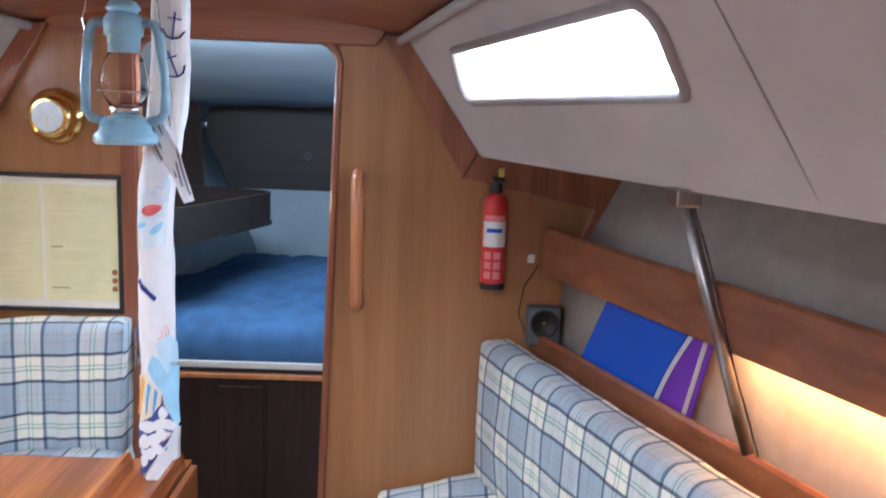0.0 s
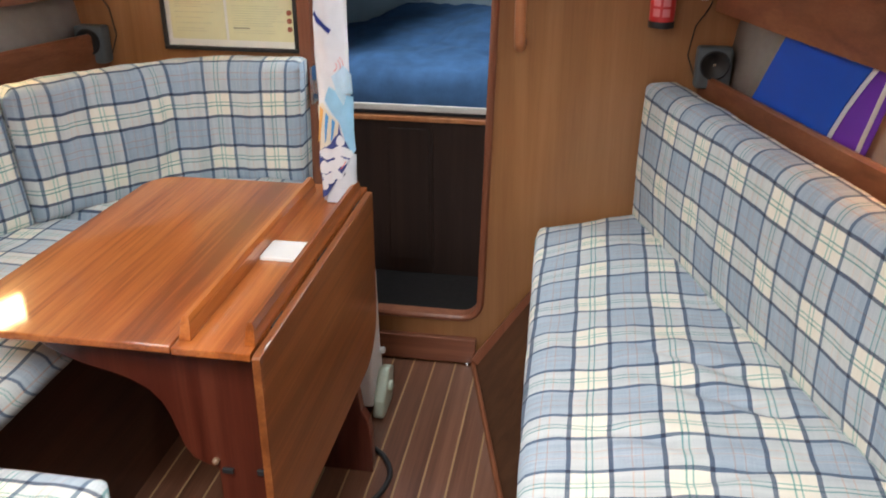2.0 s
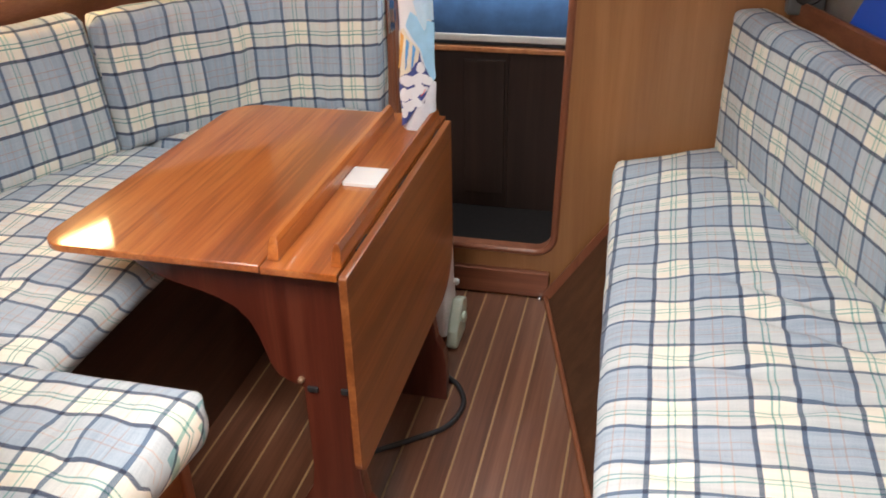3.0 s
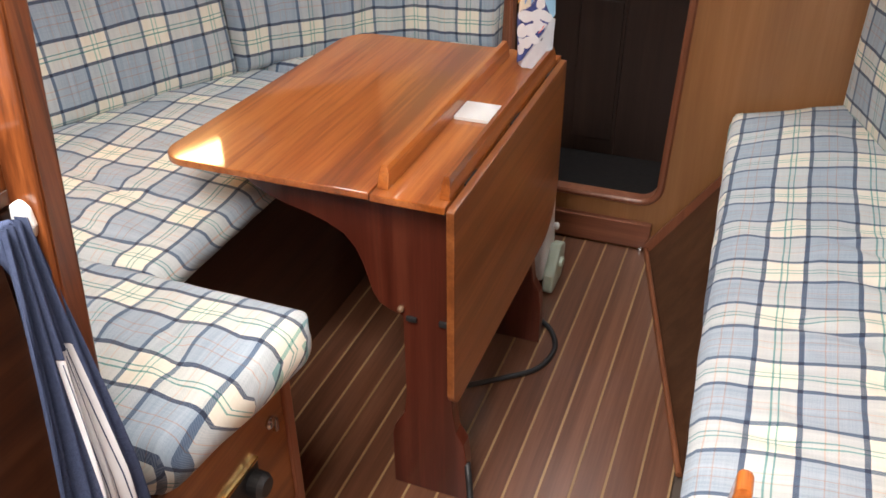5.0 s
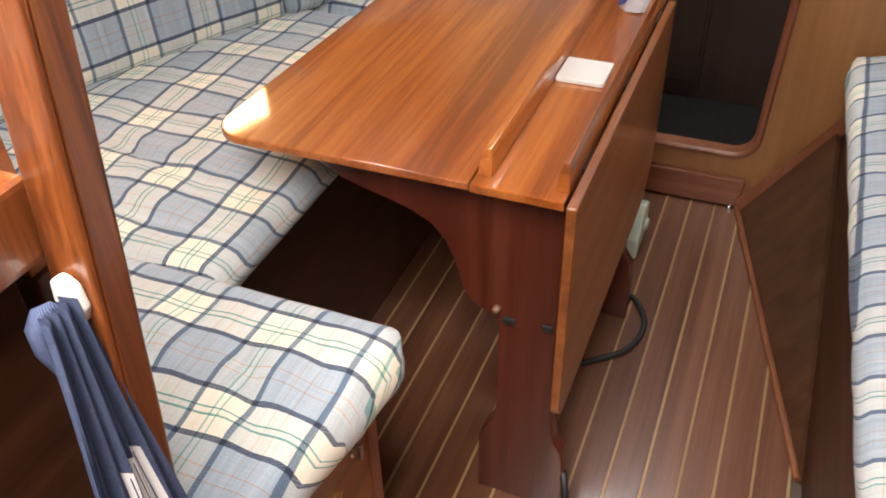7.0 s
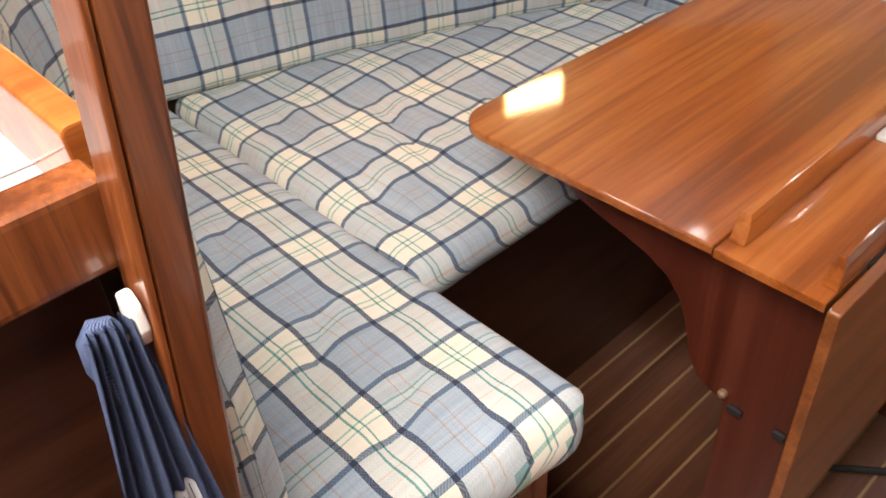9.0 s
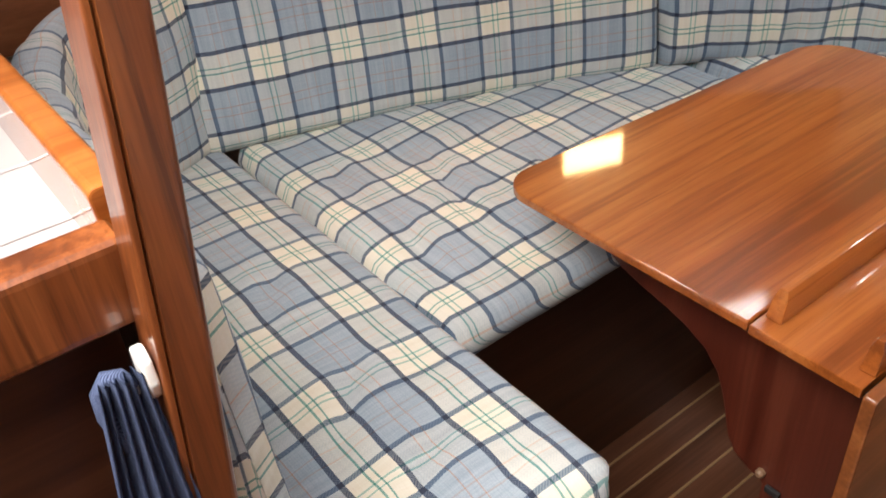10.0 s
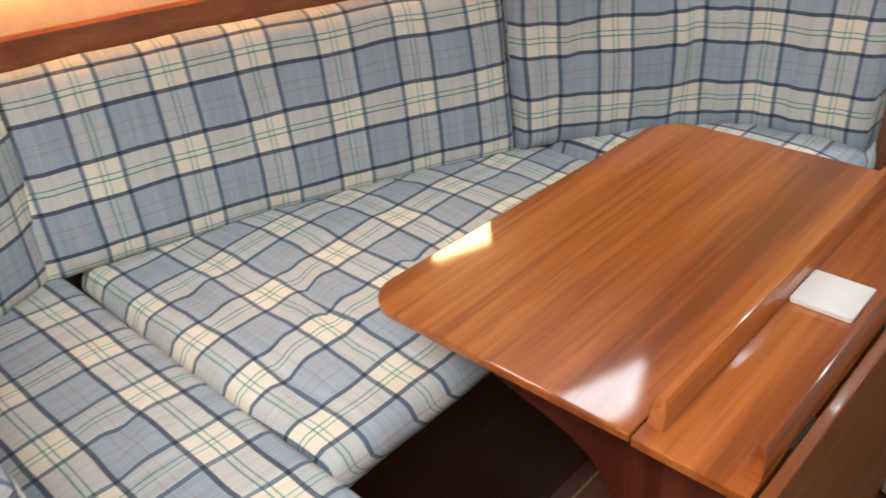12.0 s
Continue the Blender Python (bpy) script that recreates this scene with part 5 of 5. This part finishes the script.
wrap_label(1.108, 1.170, -1.1, 1.0, WHITE, "label")
wrap_label(1.143, 1.153, -0.7, 0.6, BLUEFILE, "label_bar", 0.0306)
wrap_label(1.172, 1.184, -1.0, 0.9, REDLABEL, "label_bar")
for k in range(3):
    for j in range(2):
        wrap_label(1.030 + 0.024 * k, 1.048 + 0.024 * k, -0.85 + 0.80 * j, -0.25 + 0.80 * j, REDLABEL, "label_panel")
part("valve", lathe([(0.014, 1.236), (0.016, 1.242), (0.014, 1.262)], (EX, EY, 0), "z", 20), BLACK, ext)
part("lever", box(EX - 0.010, EX + 0.018, EY - 0.030, EY + 0.012, 1.2625, 1.274, 0.003), BLACK, ext)
part("pin", box(EX + 0.004, EX + 0.018, EY - 0.012, EY + 0.006, 1.2745, 1.296, 0.004), plain("yellow_plastic", (0.72, 0.60, 0.10), 0.4), ext, "yellow safety pin")
part("bracket", box(EX - 0.018, EX + 0.018, EY + 0.0297, BULK - 0.0005, 1.05, 1.20, 0.002), BLACK, ext)

for sign in (1, -1):
    cx = 0.572 if sign > 0 else mirror(0.572)
    spk = thing("speaker", (cx, BULK - 0.03, 0.875), "small grey plastic loudspeaker on the shelf end", "speaker", "speakers")
    part("case", box(cx - 0.042, cx + 0.042, BULK - 0.045, BULK - 0.001, 0.858, 0.958, 0.012, 3), GREY, spk)
    part("cone", lathe([(0.034, 0.0), (0.035, -0.004), (0.031, -0.005), (0.024, 0.006), (0.010, 0.010), (0.004, 0.008)], (cx, BULK - 0.0465, 0.918), "y", 28), BLACK, spk, smooth=True)
    part("dust_cap", lathe([(0.011, 0.0), (0.008, -0.005), (0.002, -0.007)], (cx, BULK - 0.040, 0.918), "y", 20), CHROME, spk, smooth=True)
    part("cable", tube([(cx - sign * 0.035, BULK - 0.004, 0.87), (cx - sign * 0.06, BULK - 0.004, 0.93), (cx - sign * 0.05, BULK - 0.004, 1.0), (cx - sign * 0.022, BULK - 0.004, 1.045), (cx - sign * 0.018, BULK - 0.004, 1.06)], 0.0016, 6), BLACK, spk)
sock = thing("socket", (0.535, BULK, 1.05), "small white cable clip on the bulkhead", "cable clip")
part("body", box(0.527, 0.545, BULK - 0.012, BULK - 0.0005, 1.062, 1.084, 0.003), WHITE, sock)

ltch = thing("door_latch", (-0.44, 2.58, 0.80), "chrome door latch plate on the doorway trim", "latch")
part("plate", box(-0.4325, -0.4270, 2.552, 2.596, 0.775, 0.875, 0.002), CHROME, ltch)
part("bolt", box(-0.4285, -0.420, 2.568, 2.582, 0.80, 0.835, 0.002), CHROME, ltch)
part("knob", tube([(-0.475, 2.57, 0.848), (-0.492, 2.555, 0.846), (-0.500, 2.548, 0.850)], [0.004, 0.005, 0.009], 10), WHITE, ltch, smooth=True)

# ---- things on the starboard shelf ----
def leaned_sheet(parent, y0, y1, z0, z1, off, mat, name, label="", tilt=0.0, curl=0.0):
    """A stiff sheet that stands on the shelf and leans on the lining."""
    bm = bmesh.new()
    for lift in (off, off + 0.002):
        g = []
        for i in range(11):
            f = i / 10
            row = []
            for k in range(9):
                z = z0 + (z1 - z0) * k / 8
                y = y0 + (y1 - y0) * f + tilt * (z - z0) - curl * math.sin(math.pi * k / 8) * f
                row.append(bm.verts.new((stbd(0.571 + 0.05 * (z - 0.841), y) - lift, y, z)))
            g.append(row)
        for r0, r1 in zip(g, g[1:]):
            for k in range(8):
                bm.faces.new((r0[k], r0[k + 1], r1[k + 1], r1[k]))
    bmesh.ops.recalc_face_normals(bm, faces=bm.faces)
    return part(name, bm, mat, parent, label, smooth=True)


blue = thing("folder", (0.72, 2.28, 0.841), "glossy blue plastic folder of papers leaning on the hull", "folder", "folders")
leaned_sheet(blue, 2.415, 2.140, 0.841, 1.055, 0.006, BLUEFILE, "cover", "", -0.5, -0.010)
leaned_sheet(blue, 2.385, 2.130, 0.841, 1.050, 0.003, WHITE, "paper_sheet", "white paper inside", -0.5, -0.010)
purple = thing("folder", (0.76, 2.15, 0.841), "purple plastic folder with a pale stripe leaning on the hull", "folder", "folders")
leaned_sheet(purple, 2.27, 2.028, 0.841, 1.068, 0.0, PURPLE, "cover", "", -0.22)
leaned_sheet(purple, 2.051, 2.041, 0.841, 1.068, 0.0024, PINSTRIPE, "stripe", "pale stripe", -0.22)
strut = thing("support_strut", (0.80, 1.85, 0.84), "brushed stainless steel support tube between shelf and deck", "strut")
part("tube", tube([(stbd(0.571, 1.852), 1.852, 0.842), (stbd(0.40, 1.83), 1.83, 1.305)], 0.0105, 16), DULLSTEEL, strut, smooth=True)
part("foot", lathe([(0.022, 0.0), (0.022, 0.003), (0.014, 0.006), (0.013, 0.02)], (stbd(0.573, 1.852), 1.852, 0.8405), "z", 20), CHROME, strut)
part("cable", tube([Vector((stbd(0.575, 1.835), 1.835, 0.842)).lerp(Vector((stbd(0.405, 1.812), 1.812, 1.300)), k / 8) + Vector((0, -0.006 * math.sin(k * 1.3), 0)) for k in range(9)], 0.0018, 6), BLACK, strut, "thin black cable")
part("head_bracket", box(stbd(0.40, 1.83) - 0.02, stbd(0.40, 1.83) + 0.02, 1.80, 1.86, 1.295, 1.3225, 0.004), DULLSTEEL, strut)

# ---- chart table end at the aft of the starboard settee ----
cht = thing("chart_table", (0.5, 1.0, 0.0), "varnished wooden table end with a rounded fiddle beside the settee", "table")
part("end_panel", box(0.268, 0.286, 0.60, 1.105, 0.0, 0.555, 0.003), TABLE_LEG, cht)
part("top", box(0.266, 0.98, 0.60, 1.140, 0.556, 0.574, 0.003), TABLE, cht)
part("front_fiddle", prism(rounded([(1.1405, 0.545), (1.156, 0.545), (1.154, 0.586), (1.143, 0.586)], (0.0, 0.0, 0.005, 0.005), 4), "x", 0.292, 0.98, 0.002), TABLE, cht)
part("fiddle_end", prism(rounded([(0.264, 0.545), (0.291, 0.545), (0.288, 0.622), (0.270, 0.622)], (0.0, 0.0, 0.009, 0.008), 5), "y", 1.1405, 1.172, 0.005), TABLE, cht)

# ---- galley corner with its post ----
bm = prism(rounded([(-0.404, 0.923), (-0.367, 0.923), (-0.366, 0.9270), (-0.3685, 0.9285), (-0.366, 0.9300), (-0.366, 0.957), (-0.404, 0.957)], (0.003, 0.003, 0.0, 0.0, 0.0, 0.006, 0.003), 4), "z", 0.0, 1.735)
bmesh.ops.bisect_plane(bm, geom=bm.verts[:] + bm.edges[:] + bm.faces[:], plane_co=(0, 0, 0.99), plane_no=(0, 0, 1))
for v in bm.verts:
    v.co.y += 0.095 * (v.co.z - 1.0)
post = solo("galley_post", bm, POST, "square oiled mahogany post at the galley corner", "post")
gal = thing("galley_unit", (-0.7, 0.5, 0.0), "varnished wooden galley unit with a white tiled top", "cabinet")
part("front_panel", box(-0.450, -0.432, -0.20, 0.915, 0.0, 0.967, 0.002), BASE, gal)
part("front_rail", box(-0.436, -0.4045, -0.20, 0.932, 0.968, 1.030, 0.007, 3), POST, gal, "rounded rail along the worktop")
part("end_panel", box(-1.30, -0.433, 0.930, 0.948, 0.0, 0.935, 0.002), BASE, gal)
part("end_fiddle", prism(rounded([(0.9305, 0.9365), (0.953, 0.9365), (0.949, 1.048), (0.925, 1.048)], (0.0, 0.0, 0.006, 0.006), 4), "x", -1.30, -0.437, 0.002), TABLE, gal, "tall sloping fiddle")
part("worktop", box(-1.30, -0.4505, -0.20, 0.9295, 0.955, 0.972), GROUT, gal)
tile_mesh = to_mesh("tile", box(-0.0525, 0.0525, -0.0525, 0.0525, 0.0, 0.006, 0.0012, 1), TILE)
for i in range(6):
    for j in range(6):
        if (i, j) in ((1, 1), (1, 2), (2, 1), (2, 2)):
            continue
        t = new("tile", tile_mesh)
        t.parent = gal
        t.location = Vector((-0.487 - 0.109 * i, 0.878 - 0.109 * j, 0.972)) - ORIGIN[gal.name]
sink = thing("sink", (-0.65, 0.715, 0.972), "stainless steel sink rim set in the tiled top", "sink")
rim = [(-0.75, 0.615), (-0.545, 0.615), (-0.545, 0.815), (-0.75, 0.815)]
inn = [(-0.735, 0.63), (-0.56, 0.63), (-0.56, 0.80), (-0.735, 0.80)]
part("rim", fill_between([rounded(rim, (0.03,) * 4), rounded(inn, (0.025,) * 4)], lambda a, b: (a, b, 0.979), (0, 0, 0.004)), CHROME, sink)
part("basin", prism(rounded(inn, (0.025,) * 4), "z", 0.9725, 0.976), CHROME, sink)

hook = thing("towel_hook", (-0.384, 0.919, 0.93), "white plastic stick-on towel hook on the post", "hook")
part("base", prism(rounded([(-0.3965, 0.947), (-0.389, 0.931), (-0.376, 0.931), (-0.3715, 0.945), (-0.374, 0.962), (-0.384, 0.970), (-0.394, 0.963)], (0.006, 0.005, 0.005, 0.006, 0.007, 0.007, 0.007), 5), "y", 0.9100, 0.9175, 0.0024, 3), WHITE, hook, smooth=True)
part("ring", tube([(-0.384, 0.911, 0.944), (-0.385, 0.905, 0.938), (-0.387, 0.897, 0.935), (-0.388, 0.892, 0.938), (-0.388, 0.890, 0.944), (-0.387, 0.891, 0.950)], [0.0042, 0.0038, 0.0036, 0.0034, 0.0032, 0.0028], 12), WHITE, hook, smooth=True)


def twill(name, dark, light):
    """Chambray with fine slanting ribs."""
    m, t, bs = material(name)
    wave = node(t, "ShaderNodeTexWave", Scale=330.0, Distortion=1.5, Detail=2.0)
    wave.bands_direction = "DIAGONAL"
    t.links.new(coords(t), wave.inputs["Vector"])
    fleck = noise_tex(t, coords(t), 260.0, 3.0)
    mix = math_node(t, "MULTIPLY_ADD", wave.outputs["Fac"], 0.55, math_node(t, "MULTIPLY", fleck, 0.45))
    t.links.new(ramp(t, mix, [(0.25, dark), (0.75, light)]), bs.inputs["Base Color"])
    bs.inputs["Roughness"].default_value, bs.inputs["Specular IOR Level"].default_value = 0.92, 0.15
    bump(t, bs, mix, 0.3, 0.0008)
    return m


DENIM = twill("blue_chambray", (0.018, 0.026, 0.060), (0.090, 0.115, 0.20))
NAVYT = plain("navy_weave", (0.03, 0.05, 0.11), 0.92, 0, 0.25, 160.0, 0.35, 0.15)
towel = thing("tea_towel", (-0.385, 0.89, 0.46), "blue chambray tea towel with white stitched band on a hook", "towel")


def towel_sheet(name, mat, u0, u1, lift=0.0, z_low=0.46, label="", f0=0.0, f1=1.0):
    bm = bmesh.new()
    for side in (0.0, 0.0022):
        g = []
        for i in range(25):
            u = u0 + (u1 - u0) * i / 24
            row = []
            for k in range(31):
                f = f0 + (f1 - f0) * k / 30
                spread = 0.22 + 0.78 * min(1, f * 1.15) ** 1.2
                y = 0.897 + (u - 0.5) * 0.140 * spread - 0.036 * f
                fold = 0.009 * math.sin(u * 13 + 1.2 + 2.2 * f) * (0.45 + 0.55 * f) + 0.006 * math.sin(u * 37 + f * 5)
                row.append(bm.verts.new((-0.380 + 0.032 * min(1, f * 1.6) + fold * 0.7 + lift + side, y, 0.956 - (0.956 - z_low) * f + 0.01 * math.sin(u * 9) * f)))
            g.append(row)
        for r0, r1 in zip(g, g[1:]):
            for k in range(30):
                bm.faces.new((r0[k], r0[k + 1], r1[k + 1], r1[k]))
    bmesh.ops.recalc_face_normals(bm, faces=bm.faces)
    return part(name, bm, mat, towel, label, smooth=True)


towel_sheet("chambray_cloth", DENIM, 0.0, 0.44)
towel_sheet("chambray_cloth", DENIM, 0.44, 0.82, f1=0.28)
towel_sheet("white_band", CLOTHWHITE, 0.44, 0.82, label="white band with rows of blue stitches", f0=0.282)
towel_sheet("chambray_edge", DENIM, 0.82, 1.0)
for k in range(6):
    towel_sheet("stitch_row", NAVYT, 0.470 + 0.060 * k, 0.477 + 0.060 * k, 0.0012, f0=0.29)
part("folded_hem", tube([(-0.382, 0.906, 0.944), (-0.386, 0.899, 0.952), (-0.388, 0.891, 0.953), (-0.389, 0.885, 0.944), (-0.387, 0.884, 0.928), (-0.382, 0.888, 0.908), (-0.376, 0.893, 0.885)], [0.004, 0.006, 0.0075, 0.0085, 0.009, 0.008, 0.005], 14, flat=0.7), DENIM, towel, smooth=True)

# ---- on the cabin sole ----
solo("power_cable", tube([(p.x, p.y, 0.0068) for p in smooth_run([(-0.33, 1.80), (-0.298, 1.832), (-0.214, 1.898), (-0.148, 1.959), (-0.128, 2.044), (-0.158, 2.116), (-0.206, 2.155), (-0.25, 2.20)], 0.012)], 0.0066, 10), BLACK,
     "black power cable curling over the cabin sole", "cable", smooth=True)
solo("power_cable", tube([(-0.175, 1.535, 0.10), (-0.165, 1.52, 0.06), (-0.150, 1.49, 0.02), (-0.148, 1.44, 0.007), (-0.16, 1.38, 0.007), (-0.20, 1.30, 0.007)], 0.0065, 10), BLACK,
     "black cable end beside the table foot", "cable", smooth=True)
iron = thing("small_appliance", (-0.215, 2.34, 0.0), "small white plastic appliance standing on the sole behind the table", "appliance")
part("body", prism(rounded([(2.27, 0.03), (2.36, 0.022), (2.40, 0.10), (2.38, 0.18), (2.365, 0.40), (2.335, 0.445), (2.325, 0.30), (2.28, 0.14)], (0.02, 0.02, 0.02, 0.01, 0.012, 0.008, 0.02, 0.02), 4), "x", -0.285, -0.225, 0.010, 3), WHITE, iron, smooth=True)
part("base", prism(rounded([(2.26, 0.0), (2.38, 0.0), (2.41, 0.09), (2.35, 0.115), (2.28, 0.05)], (0.015, 0.02, 0.02, 0.015, 0.01), 4), "x", -0.2245, -0.195, 0.008, 3), SAGE, iron, "pale green base")
part("dial", lathe([(0.016, 0.0), (0.015, 0.008), (0.009, 0.010)], (-0.1948, 2.345, 0.062), "x", 20), SAGE, iron)
part("knob", lathe([(0.009, 0.0), (0.010, 0.010), (0.006, 0.014)], (-0.2248, 2.372, 0.155), "x", 16), WHITE, iron)

# ---- planks of the sole ----
PITCH, FIRST = 0.0622, 0.0145
plank_mesh = to_mesh("plank", box(-PITCH / 2 + 0.0026, PITCH / 2 - 0.0026, -1.52, 1.52, -0.012, 0.0, 0.0008, 1), TEAK)
strip_mesh = to_mesh("holly_strip", box(-0.0024, 0.0024, -1.52, 1.52, -0.012, -0.0004), HOLLY)
for k in range(-4, 16):
    x = FIRST - PITCH * k
    if -0.74 < x < 0.23:
        s = new("holly_strip", strip_mesh)
        s.parent, s.location = floor, (x, 1.06, 0)
        p = new("plank", plank_mesh)
        p.parent, p.location = floor, (x - PITCH / 2, 1.06, 0)
